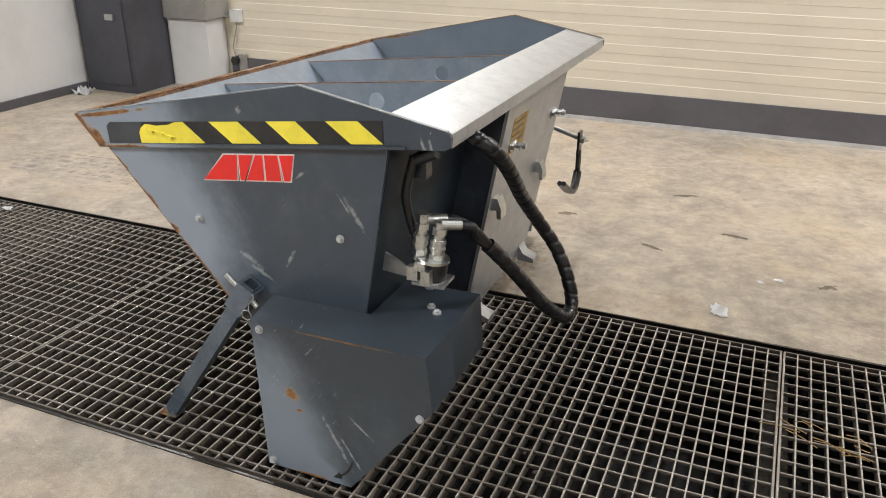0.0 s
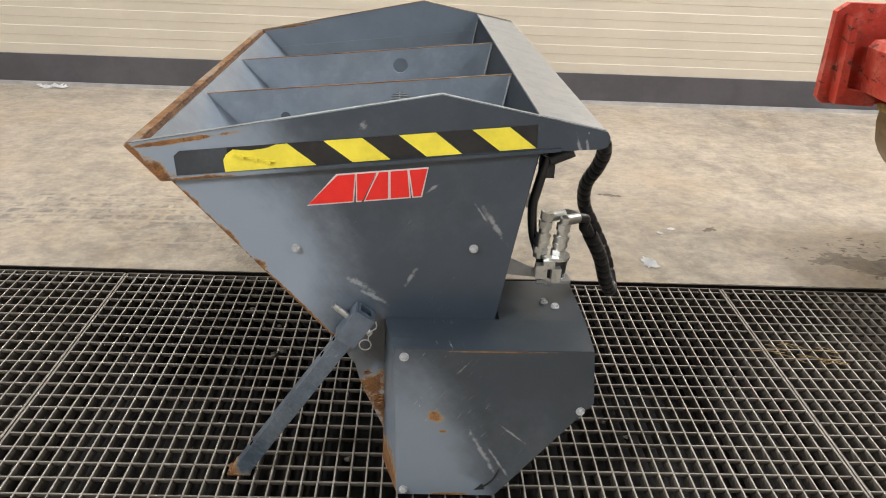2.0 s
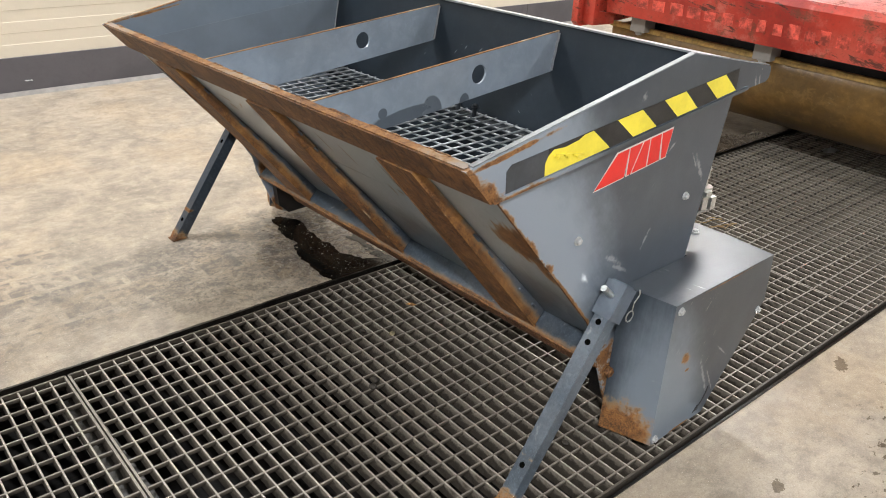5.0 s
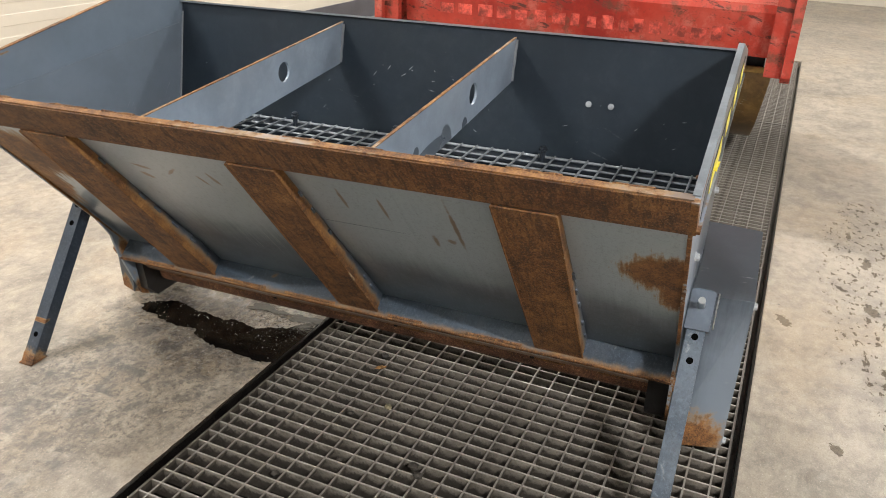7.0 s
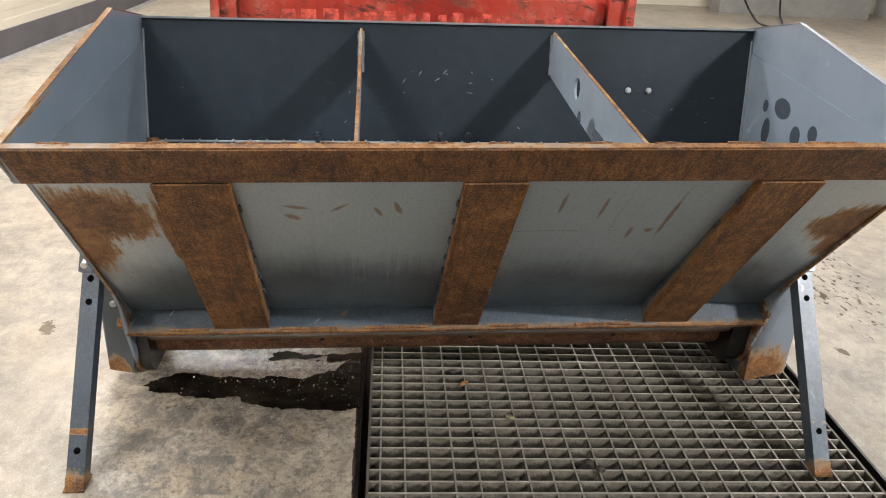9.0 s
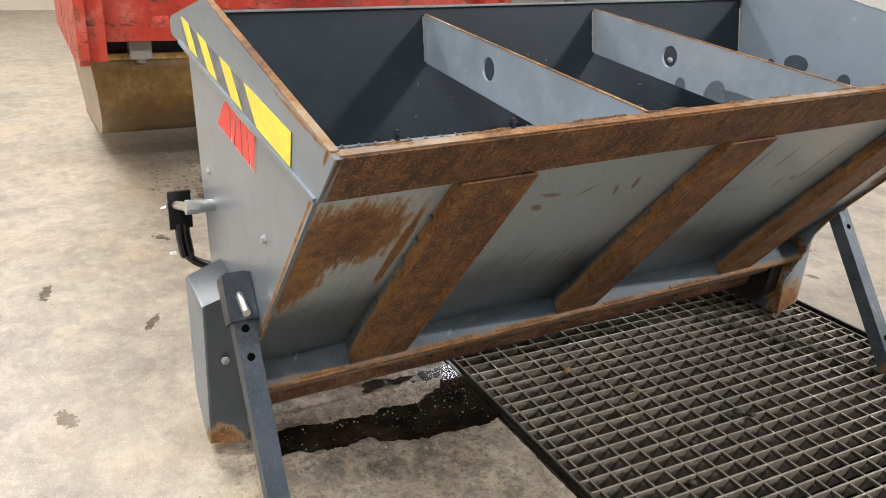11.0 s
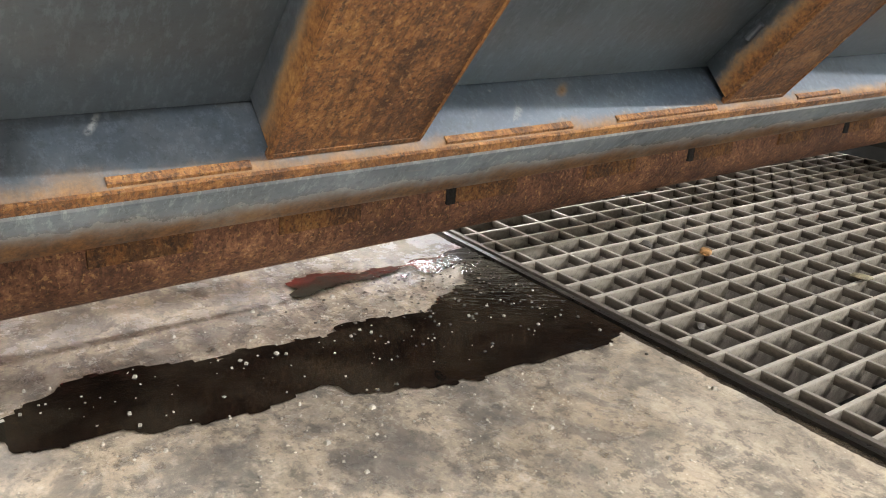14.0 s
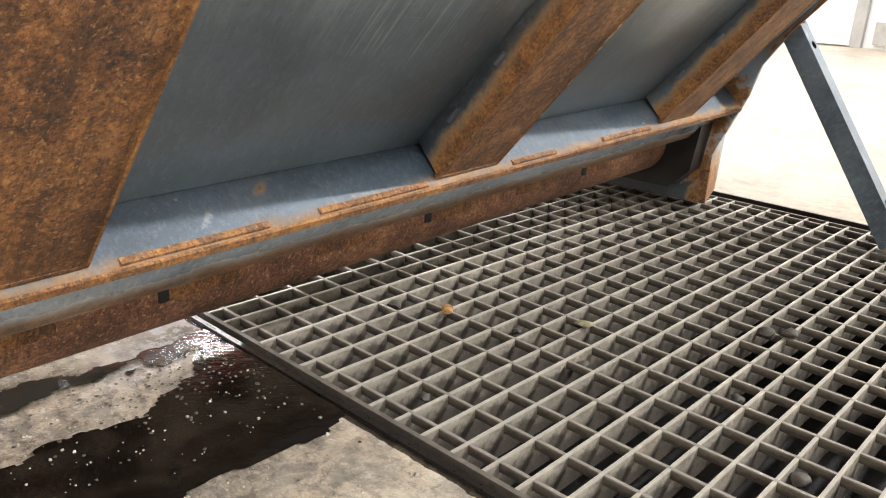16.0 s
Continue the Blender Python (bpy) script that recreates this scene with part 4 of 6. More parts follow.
def end_set(flip):
    """End plate, rim band, tape, badge, bolts, leg for one end: y runs outwards from the plate."""
    Y = (lambda v: -v) if not flip else (lambda v: Lb + v)
    out = Vector((0, -1 if not flip else 1, 0))
    bm = bmesh.new()
    outline = [(hop(0.63), 0.63), (0.165, 0.695), (0.108, 0.345), (0.095, 0.21), (0.085, 0.045), (-0.055, 0.038), (-0.085, 0.055),
               (-0.115, 0.125), (-0.145, 0.195), (-0.158, 0.245), (hop(0.30), 0.30)]
    prism(bm, outline, Y(0), Y(-0.006))
    soften(bm, 0.0012, 1)
    plate = part("end_plate", bm, PLATE_LIT if flip else PLATE, S, "dark grey end plate with a rust-spotted rear edge")
    # band round the rim
    bm = bmesh.new()
    band = [RIM_T, RIM_B, (0.165, 0.686), (0.272, 0.694), (0.282, 0.700), (0.284, 0.716), (0.279, 0.7245), (-0.009, 0.781)]
    prism(bm, band, Y(-0.0042), Y(0.005))
    soften(bm, 0.0016, 2)
    rim = part("rim_band", bm, BAND_LIT if flip else BAND, S, "dark grey pointed rim band with rusty corner")
    bm = bmesh.new()
    prism(bm, [(RIM_B[0] + 0.004, RIM_B[1] + 0.0005), (0.2, 0.6885), (0.2, 0.6945), (RIM_B[0] - 0.001, RIM_B[1] + 0.0065)], Y(0.0045), Y(0.0095))
    soften(bm, 0.001, 1)
    part("drip_lip", bm, BAND_LIT if flip else BAND, rim)
    bm = bmesh.new()
    prism(bm, [(-0.53, 0.6835), (-0.009, 0.7812), (0.276, 0.7262), (0.276, 0.7276), (-0.009, 0.7828), (-0.53, 0.6852)], Y(-0.0055), Y(0.0045))
    part("worn_edge", bm, DIVEDGE if flip else RUBBED, rim, "edge worn to bare metal")
    # hazard tape: black base and slanted yellow fields
    y0, y1 = 0.0052, 0.0060
    top = lambda x: 0.671 + (x + 0.461) * 0.1037
    bot = lambda x: 0.628 + (x + 0.456) * 0.1059
    bm = bmesh.new()
    if flip:
        prism(bm, [(-0.405, bot(-0.405)), (0.158, bot(0.158)), (0.172, top(0.172)), (-0.412, top(-0.412))], Y(y0), Y(y1))
        stripes = ((0.117, 0.171, 0.060, 0.118), (-0.005, 0.052, -0.066, -0.010), (-0.148, -0.088, -0.202, -0.145), (-0.4125, -0.218, -0.4055, -0.270))
    else:
        prism(bm, [(-0.374, bot(-0.374)), (-0.158, bot(-0.158)), (0.158, bot(0.158)), (0.156, top(0.156)), (-0.30, top(-0.30)), (-0.372, top(-0.372))], Y(y0), Y(y1))
        stripes = ((-0.372, -0.27, -0.375, -0.221), (-0.209, -0.143, -0.159, -0.094), (-0.081, -0.018, -0.032, 0.029), (0.044, 0.108, 0.094, 0.157))
    part("hazard_tape", bm, GLARETAPE if flip else BLACK, rim, "black tape coloured grey for the glare on it" if flip else "black and yellow hazard tape")
    if not flip:
        bm = bmesh.new()
        prism(bm, [(-0.46, bot(-0.46)), (-0.3745, bot(-0.3745)), (-0.3725, top(-0.3725)), (-0.452, top(-0.452)), (-0.462, top(-0.462) - 0.008)], Y(y0), Y(y1 - 0.0003))
        part("tape_remnant", bm, REMNANT, rim, "dark rubbed remnant of tape")
    for t0, t1, b0, b1 in stripes:
        bm = bmesh.new()
        poly = [(b0, bot(b0) + 0.0004), (b1, bot(b1) + 0.0004), (t1, top(t1) - 0.0004), (t0, top(t0) - 0.0004)]
        if t0 < -0.3 and not flip:
            poly = [(-0.377, bot(-0.377) + 0.0004), (b1, bot(b1) + 0.0004), (t1, top(t1) - 0.0004), (-0.29, top(-0.29) - 0.001), (-0.305, top(-0.305) - 0.006),
                    (-0.335, top(-0.335) - 0.008), (-0.362, top(-0.362) - 0.004), (-0.374, top(-0.374) - 0.012), (-0.379, top(-0.379) - 0.022)]
        prism(bm, poly, Y(y1), Y(y1 + 0.0006))
        part("yellow_stripe", bm, YELLOW, rim)
    if not flip:
        bm = bmesh.new()
        for q in range(9):
            a = -0.36 + q * 0.0075
            w = 0.004 + 0.003 * math.sin(q * 2.1)
            prism(bm, [(a, top(a) - 0.012 - 0.002 * q), (a + 0.009, top(a) - 0.0135 - 0.002 * q), (a + 0.009, top(a) - 0.0125 - w - 0.002 * q), (a, top(a) - 0.012 - w - 0.002 * q)],
                  Y(y1 + 0.0004), Y(y1 + 0.004 + 0.001 * math.sin(q)))
        part("torn_flap", bm, YELLOW, rim, "lifted torn flap of yellow tape")
    # badge: slanted red shapes on a silver ground
    lo = lambda x: 0.578 + (x + 0.236) * 0.105
    mx = (lambda x: -0.270 - x) if flip else (lambda x: x)
    marks = (((-0.238, 0), (-0.160, 0), (-0.156, 0.05), (-0.186, 0.05)), ((-0.152, 0), (-0.142, 0), (-0.119, 0.05), (-0.152, 0.05)), ((-0.138, 0), (-0.098, 0), (-0.098, 0.05), (-0.114, 0.05)),
             ((-0.093, 0), (-0.060, 0), (-0.065, 0.05), (-0.094, 0.05)), ((-0.053, 0), (-0.040, 0), (-0.030, 0.05), (-0.061, 0.05)))
    bm = bmesh.new()
    for k, mark in enumerate(marks):
        cx, ch = sum(x for x, h in mark) / 4, 0.025
        grow = [(x + math.copysign(0.0024, x - cx), h + math.copysign(0.0026, h - ch)) for x, h in mark]
        prism(bm, [(mx(x), lo(mx(x)) + h) for x, h in grow], Y(0.0003), Y(0.0008 + 0.00006 * k))
    badge = part("badge", bm, SILVER, S, "silver-edged sticker of slanted red shapes")
    for mark in marks:
        bm = bmesh.new()
        prism(bm, [(mx(x), lo(mx(x)) + h) for x, h in mark], Y(0.0012), Y(0.0019))
        part("red_shape", bm, LOGORED, badge)
    # bolts on the plate
    for x, z, r in ((-0.263, 0.492, 0.0058), (0.06, 0.497, 0.0058)):
        bm = bmesh.new()
        hex_bolt(bm, (x, Y(0.0), z), out, r * (0.85 if flip else 1.0), 0.006 if not flip else 0.004)
        part("bolt", bm, BOLT, S, "pale painted bolt")
    bm = bmesh.new()
    hex_bolt(bm, (-0.132, Y(0.0), 0.200) if flip else (-0.107, Y(0.0), 0.156), out, 0.010, 0.012)
    part("bolt", bm, RUST, S, "rusty bolt")
    # leg in its sleeve
    d = Vector((-0.565, 0, -0.825)).normalized()
    nrm = Vector((-0.825, 0, 0.565)).normalized()
    yc = Y(0.0225)
    h1 = Vector((-0.219, yc, 0.3415)) if flip else Vector((-0.198, yc, 0.317))
    axis0 = h1 - nrm * 0.019
    def square(bm, p0, p1, half, wall):
        y = Vector((0, 1, 0))
        ring = lambda c, h: [c + h * (sx * nrm + sy * y) for sx, sy in ((-1, -1), (1, -1), (1, 1), (-1, 1))]
        rs = [[bm.verts.new(p) for p in ring(c, h)] for c, h in ((p0, half), (p1, half), (p1, half - wall), (p0, half - wall))]
        for a, b in ((0, 1), (1, 2), (2, 3), (3, 0)):
            for i in range(4):
                bm.faces.new((rs[a][i], rs[a][(i + 1) % 4], rs[b][(i + 1) % 4], rs[b][i]))
    ground = 0.0365 if flip else 0.0
    leg_end = axis0 + d * ((axis0.z - 0.012 - ground) / 0.825)
    bm = bmesh.new()
    square(bm, axis0 - d * 0.085, leg_end, 0.0155, 0.003)
    soften(bm, 0.003, 2, 60)
    leg = part("leg", bm, LEG_SHADED if flip else LEG, S, "square tube leg with scuffed grey paint")
    for s in (0.0, 0.042, 0.299):
        bm = bmesh.new()
        c = h1 + d * s - nrm * 0.0035
        rod(bm, c - nrm * 0.001, c + nrm * 0.0006, 0.0060, seg=16)
        part("pin_hole", bm, HOLE, leg, "dark pin hole")
    bm = bmesh.new()
    fx, fz = leg_end.x, ground
    box(bm, fx - 0.030, fx + 0.016, yc - 0.0175, yc + 0.0175, fz, fz + 0.004)
    prism(bm, [(fx - 0.024, fz + 0.004), (fx + 0.011, fz + 0.004), (fx + 0.0175, fz + 0.016), (fx - 0.014, fz + 0.022)], yc - 0.0162, yc + 0.0162)
    soften(bm, 0.001, 1)
    part("foot", bm, LEG_SHADED if flip else LEG, leg, "rusty foot plate")
    sc0, sc1 = axis0 - d * 0.082, axis0 - d * 0.012
    bm = bmesh.new()
    square(bm, sc0, sc1, 0.0210, 0.0048)
    soften(bm, 0.004, 2, 60)
    sleeve = part("sleeve", bm, LEG_SHADED if flip else PAINT, S, "square sleeve welded to the end plate")
    mid = (sc0 + sc1) / 2 + nrm * 0.02
    bm = bmesh.new()
    if flip:
        rod(bm, (-0.186, yc, 0.382), (-0.237, yc + 0.002, 0.3745), 0.006)
    else:
        rod(bm, mid - nrm * 0.055, mid + nrm * 0.036 - d * 0.012, 0.0062)
    soften(bm, 0.0012, 1, 60)
    part("pin", bm, ZINC, sleeve, "zinc locking pin")
    if flip:
        return plate
    bm = bmesh.new()
    c = mid - nrm * 0.052 + out * 0.026
    ringp = [c + 0.011 * (math.cos(a) * nrm + math.sin(a) * d) + d * 0.012 for a in [2 * math.pi * i / 14 for i in range(15)]]
    sweep(bm, ringp, lambda s, a: 0.0014, 6)
    sweep(bm, curve_points([c + d * 0.002, c - d * 0.014 + nrm * 0.008, c - d * 0.03 + nrm * 0.004, c - d * 0.04 + nrm * 0.012], 4), lambda s, a: 0.0014, 6)
    part("clip", bm, ZINC, sleeve, "wire spring clip")
    return plate


end_set(False)
end_set(True)

# rear sloping sheet, inner and outer
IN = 0.0075
bm = bmesh.new()
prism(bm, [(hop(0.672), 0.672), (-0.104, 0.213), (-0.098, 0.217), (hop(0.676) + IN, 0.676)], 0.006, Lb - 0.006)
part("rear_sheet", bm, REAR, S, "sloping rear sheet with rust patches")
bm = bmesh.new()
prism(bm, [(hop(0.676) + IN + 0.0005, 0.676), (-0.0965, 0.2175), (-0.095, 0.2185), (hop(0.676) + IN + 0.003, 0.6765)], 0.0062, Lb - 0.0062)
part("inner_lining", bm, INNER, S, "scratched inside of the sloping sheet")
bm = bmesh.new()
prism(bm, [RIM_T, RIM_B, (-0.483, 0.6245), (-0.5235, 0.6825)], -0.002, Lb + 0.002)
soften(bm, 0.003, 2)
rail = part("rear_rail", bm, RAIL, S, "rusty rear rim rail")
bm = bmesh.new()
prism(bm, [(-0.541, 0.6805), (-0.5235, 0.6815), (-0.5235, 0.6838), (-0.542, 0.6828)], 0.002, Lb - 0.002)
part("rail_top", bm, EDGE, rail, "pale worn rail top with rust")
bm = bmesh.new()
wr = random.Random(11)
y = 0.05
while y < Lb - 0.05:
    ln = wr.uniform(0.03, 0.08)
    sweep(bm, [Vector((-0.5240 + 0.001 * math.sin(k * 1.7), y + ln * k / 6, 0.6835)) for k in range(7)], lambda s, a: 0.0022 + 0.0008 * math.sin(s * 700), 6)
    y += ln + wr.uniform(0.03, 0.09)
tagged(part("weld_seam", bm, RUST, rail, "broken weld seam on the rim"), kind="stuff")

# ribs on the rear sheet
for r0, r1 in ((0.176, 0.271), (0.626, 0.717), (1.052, 1.158)):
    bm = bmesh.new()
    side = [(-0.486, 0.614), (-0.134, 0.190), (-0.108, 0.217), (hop(0.628), 0.628)]
    for a in (r0, r1 - 0.004):
        prism(bm, side, a, a + 0.004)
    rib = part("rib", bm, RIBSIDE, S, "box rib with a rusty face")
    bm = bmesh.new()
    prism(bm, [(-0.486, 0.615), (-0.133, 0.189), (-0.1355, 0.187), (-0.4895, 0.613)], r0 - 0.001, r1 + 0.001)
    soften(bm, 0.0012, 1)
    part("rib_face", bm, RIBRUST, rib, "rust-covered rib face")
    for a in (r0 - 0.0014, r1 - 0.0010):
        bm = bmesh.new()
        prism(bm, [(-0.485, 0.6145), (-0.1345, 0.1885), (-0.1362, 0.1868), (-0.4905, 0.6128)], a, a + 0.0024)
        part("rib_edge", bm, CHIPPED, rib, "rib edge chipped to pale primer")
    bm = bmesh.new()
    for a, sg in ((r0 - 0.001, -1), (r1 + 0.001, 1)):
        for k in range(7):
            if wr.random() < 0.75:
                zz = 0.25 + 0.05 * k + wr.uniform(-0.01, 0.01)
                p = Vector((hop(zz) - 0.003, a + sg * 0.001, zz))
                q = p + Vector((-0.66, 0, 0.75)) * wr.uniform(0.01, 0.022)
                rod(bm, p, q, 0.0032, 0.0026, 7)
    tagged(part("weld_bead", bm, PAINT, rib, "short weld beads"), kind="stuff")
    bm = bmesh.new()
    prism(bm, [(-0.133, 0.1915), (-0.1368, 0.1878), (-0.1345, 0.1848), (-0.130, 0.187)], r0 - 0.0012, r1 + 0.0012)
    part("rib_seam", bm, RUST, rib, "rusty bottom seam")

# ledge, lip, scraper strip, roller
bm = bmesh.new()
prism(bm, [(-0.098, 0.2165), (-0.135, 0.183), (-0.1375, 0.1775), (-0.134, 0.1745), (-0.094, 0.2115)], 0.004, Lb - 0.004)
soften(bm, 0.0012, 1)
part("bottom_ledge", bm, LEDGE, S, "grey ledge with an orange rust edge")
bm = bmesh.new()
prism(bm, [(-0.1372, 0.1795), (-0.1395, 0.1780), (-0.1370, 0.1725), (-0.1330, 0.1742)], 0.003, Lb - 0.003)
part("ledge_edge", bm, RUST, S, "rusty lower edge")
for y0, y1 in ((0.3, 0.42), (0.52, 0.6), (0.73, 0.86), (0.91, 1.03), (1.17, 1.25)):
    bm = bmesh.new()
    prism(bm, [(-0.1335, 0.1858), (-0.1372, 0.1825), (-0.1362, 0.1805), (-0.131, 0.184)], y0, y1)
    part("stitch_weld", bm, RUST, S, "rusty stitch weld")
bm = bmesh.new()
prism(bm, [(-0.092, 0.1715), (-0.1005, 0.1700), (-0.1060, 0.1655), (-0.1065, 0.1605), (-0.077, 0.1270), (-0.0745, 0.1290), (-0.102, 0.1610), (-0.0985, 0.1665)], 0.02, Lb - 0.02)
soften(bm, 0.001, 1, 60)
part("scraper_strip", bm, STRIP, S, "bluish worn scraper strip")
# added dark strip that stands for the shade in the gap under the ledge
bm = bmesh.new()
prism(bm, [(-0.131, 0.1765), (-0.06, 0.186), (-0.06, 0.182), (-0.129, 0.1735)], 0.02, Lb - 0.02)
part("gap_plate", bm, PAINT_DARK, S, "dark strip added for the shade above the roller")
bm = bmesh.new()
rod(bm, (0.010, 0.03, 0.1105), (0.010, Lb - 0.03, 0.1105), 0.052, seg=48)
roller = part("feed_roller", bm, TUBE, S, "rusty brown feed roller")
for yk in (0.16, 0.30, 0.462, 0.626, 0.79, 0.952, 1.115, 1.25):
    a = math.pi + 0.02
    at = lambda r, e: (0.010 + r * math.cos(a + e), 0.1105 - r * math.sin(a + e))
    bm = bmesh.new()
    prism(bm, [at(0.0548, -0.20), at(0.0548, 0.06), at(0.05, 0.06), at(0.05, -0.20)], yk - 0.075, yk - 0.006)
    soften(bm, 0.0006, 1)
    part("roller_key", bm, RUST, roller, "flat key let into the roller")
    if yk not in (0.30, 0.626, 0.952):
        continue
    bm = bmesh.new()
    prism(bm, [at(0.0550, -0.20), at(0.0550, 0.10), at(0.05, 0.10), at(0.05, -0.20)], yk - 0.0055, yk + 0.003)
    part("roller_slot", bm, PIT, roller, "dark slot in the roller")
for y0, y1 in ((0.007, 0.048), (Lb - 0.03, Lb - 0.007)):
    bm = bmesh.new()
    prism(bm, [(-0.088, 0.075), (-0.055, 0.042), (0.07, 0.042), (0.085, 0.07), (0.085, 0.18), (-0.098, 0.155)], y0, y1)
    rod(bm, (0.01, y0 - 0.0 if y0 > 1 else y1, 0.1105), (0.01, y0 - 0.02 if y0 > 1 else y1 + 0.02, 0.1105), 0.035, seg=24)
    part("bearing_block", bm, GREASE_AND_BACKING, S, "greasy dark bearing block")

# front sheet, flange
bm = bmesh.new()
prism(bm, [(front(0.74), 0.74), (front(0.33), 0.33), (0.062, 0.15), (0.068, 0.148), (front(0.33) + 0.006, 0.328), (front(0.738) + 0.006, 0.738)], 0.006, Lb - 0.006)
part("front_sheet", bm, FRONT, S, "dark navy front sheet")
bm = bmesh.new()
prism(bm, [(0.163, 0.7455), (0.274, 0.7245), (0.281, 0.7215), (0.2825, 0.698), (0.2795, 0.698), (0.278, 0.7185), (0.163, 0.7415)], 0.004, Lb - 0.004)
soften(bm, 0.001, 2, 40)
part("front_flange", bm, FLANGE, S, "bright worn steel front flange")
for yy in (0.2345, 0.281):
    bm = bmesh.new()
    n = Vector((-0.98, 0, 0.17))
    hex_bolt(bm, (front(0.611) - 0.001, yy, 0.611), n, 0.0043, 0.005)
    part("bolt", bm, BOLT, S, "pale painted bolt")

# dividers with a round hole
def divider(y0):
    bm = bmesh.new()
    outline = [(hop(0.668) + IN, 0.668), (front(0.727), 0.727), (front(0.637), 0.637), (-0.43, 0.578)]
    hole = [(-0.080 + 0.0205 * math.cos(2 * math.pi * k / 28), 0.662 + 0.0205 * math.sin(2 * math.pi * k / 28)) for k in range(28)]
    loops = []
    for y in (y0, y0 + 0.005):
        vo, vh = [bm.verts.new((x, y, z)) for x, z in outline], [bm.verts.new((x, y, z)) for x, z in hole]
        es = [bm.edges.new((v[i], v[(i + 1) % len(v)])) for v in (vo, vh) for i in range(len(v))]
        bmesh.ops.triangle_fill(bm, use_beauty=True, edges=es)
        loops.append((vo, vh))
    for k in (0, 1):
        a, b = loops[0][k], loops[1][k]
        for i in range(len(a)):
            bm.faces.new((a[i], a[(i + 1) % len(a)], b[(i + 1) % len(a)], b[i]))
    dv = part("divider", bm, INNER, S, "grey cross plate with a round hole")
    bm = bmesh.new()
    prism(bm, [(hop(0.668) + IN, 0.6682), (front(0.727), 0.7272), (front(0.727), 0.7288), (hop(0.668) + IN, 0.6698)], y0 - 0.0004, y0 + 0.0054)
    part("divider_edge", bm, DIVEDGE, dv, "rubbed rusty top edge")
    bm = bmesh.new()
    for sg, yy in ((-1, y0), (1, y0 + 0.005)):
        sweep(bm, [Vector((front(0.64 + 0.012 * k) - 0.002, yy + sg * (0.002 + 0.0006 * math.sin(k * 2.3)), 0.64 + 0.012 * k)) for k in range(8)], lambda s, a: 0.003, 6)
    part("weld_bead", bm, STEEL, dv, "weld beads at the front sheet")


divider(0.4545)
divider(0.8725)
for yy, sg in ((0.0065, 1), (Lb - 0.0065, -1)):
    bm = bmesh.new()
    sweep(bm, [Vector((front(0.5 + 0.02 * k) - 0.002, yy + sg * 0.002, 0.5 + 0.02 * k)) for k in range(12)], lambda s, a: 0.0028 + 0.0006 * math.sin(s * 300), 6)
    part("weld_bead", bm, STEEL, S, "pale weld in the inner corner")

# wire mesh guards inside
MZ = 0.500
for y0, y1 in ((0.014, 1.322),):
    x0, x1 = -0.345, 0.108
    bm = bmesh.new()
    sweep(bm, curve_points([(x0, y0, MZ - 0.002), (x1, y0, MZ - 0.002), (x1, y1, MZ - 0.002), (x0, y1, MZ - 0.002), (x0, y0 + 0.004, MZ - 0.002)], 1), lambda s, a: 0.0032, 8)
    guard = part("wire_guard", bm, WIRE, S, "welded wire mesh guard")
    ny, nx = round((y1 - y0) / 0.0355), 12
    for k in range(1, ny):
        yy = y0 + (y1 - y0) * k / ny
        bm = bmesh.new()
        rod(bm, (x0 - 0.006, yy, MZ), (x1 + 0.006, yy, MZ), 0.0024, seg=8)
        part("wire", bm, WIRE, guard)
    for k in range(1, nx):
        xx = x0 + (x1 - x0) * k / nx
        bm = bmesh.new()
        rod(bm, (xx, y0 - 0.006, MZ - 0.0044), (xx, y1 + 0.006, MZ - 0.0044), 0.0024, seg=8)
        part("wire", bm, WIRE, guard)
    for xx, yy in ((x1 - 0.012, 0.355), (x1 - 0.012, 0.64), (x1 - 0.012, 0.70), (x1 - 0.012, 0.965)):
        bm = bmesh.new()
        rod(bm, (xx, yy, MZ - 0.012), (xx, yy, MZ + 0.018), 0.0055, seg=10)
        hex_bolt(bm, (xx, yy, MZ + 0.016), (0, 0, 1), 0.0065, 0.007)
        part("clamp", bm, PAINT_DARK, guard, "dark guard clamp")
bm = bmesh.new()
box(bm, -0.345, -0.325, 0.01, Lb - 0.01, MZ - 0.02, MZ - 0.008)
part("guard_rest", bm, PAINT_DARK, S, "dark rest under the mesh")
bm = bmesh.new()
box(bm, 0.088, 0.112, 0.01, Lb - 0.01, MZ - 0.02, MZ - 0.008)
part("guard_rest", bm, PAINT_DARK, S, "dark rest under the mesh")

# drive cover at the near end
bm = bmesh.new()
oute = [(-0.072, 0.014), (0.118, 0.010), (0.292, 0.232), (0.279, 0.345), (-0.083, 0.347)]
inne = [(-0.102, 0.014), (0.118, 0.010), (0.296, 0.232), (0.284, 0.348), (-0.100, 0.350)]
solid(bm, [(x, -0.110, z) for x, z in oute], [(x, -0.001, z) for x, z in inne])
soften(bm, 0.007, 3)
cover = part("drive_cover", bm, COVER, S, "dented dark grey drive cover with scuffs and rust")
bm = bmesh.new()
prism(bm, [(0.118, 0.06), (0.20, 0.09), (0.294, 0.232), (0.284, 0.348), (0.118, 0.348)], -0.0012, 0.172)
soften(bm, 0.006, 3)
part("rear_housing", bm, COVER, cover, "boxed rear part of the cover")
for x, z in ((-0.064, 0.330), (0.268, 0.214), (-0.060, 0.026)):
    bm = bmesh.new()
    hex_bolt(bm, (x, -0.110, z), (0, -1, 0), 0.006, 0.005)
    part("bolt", bm, BOLT, cover, "pale bolt")
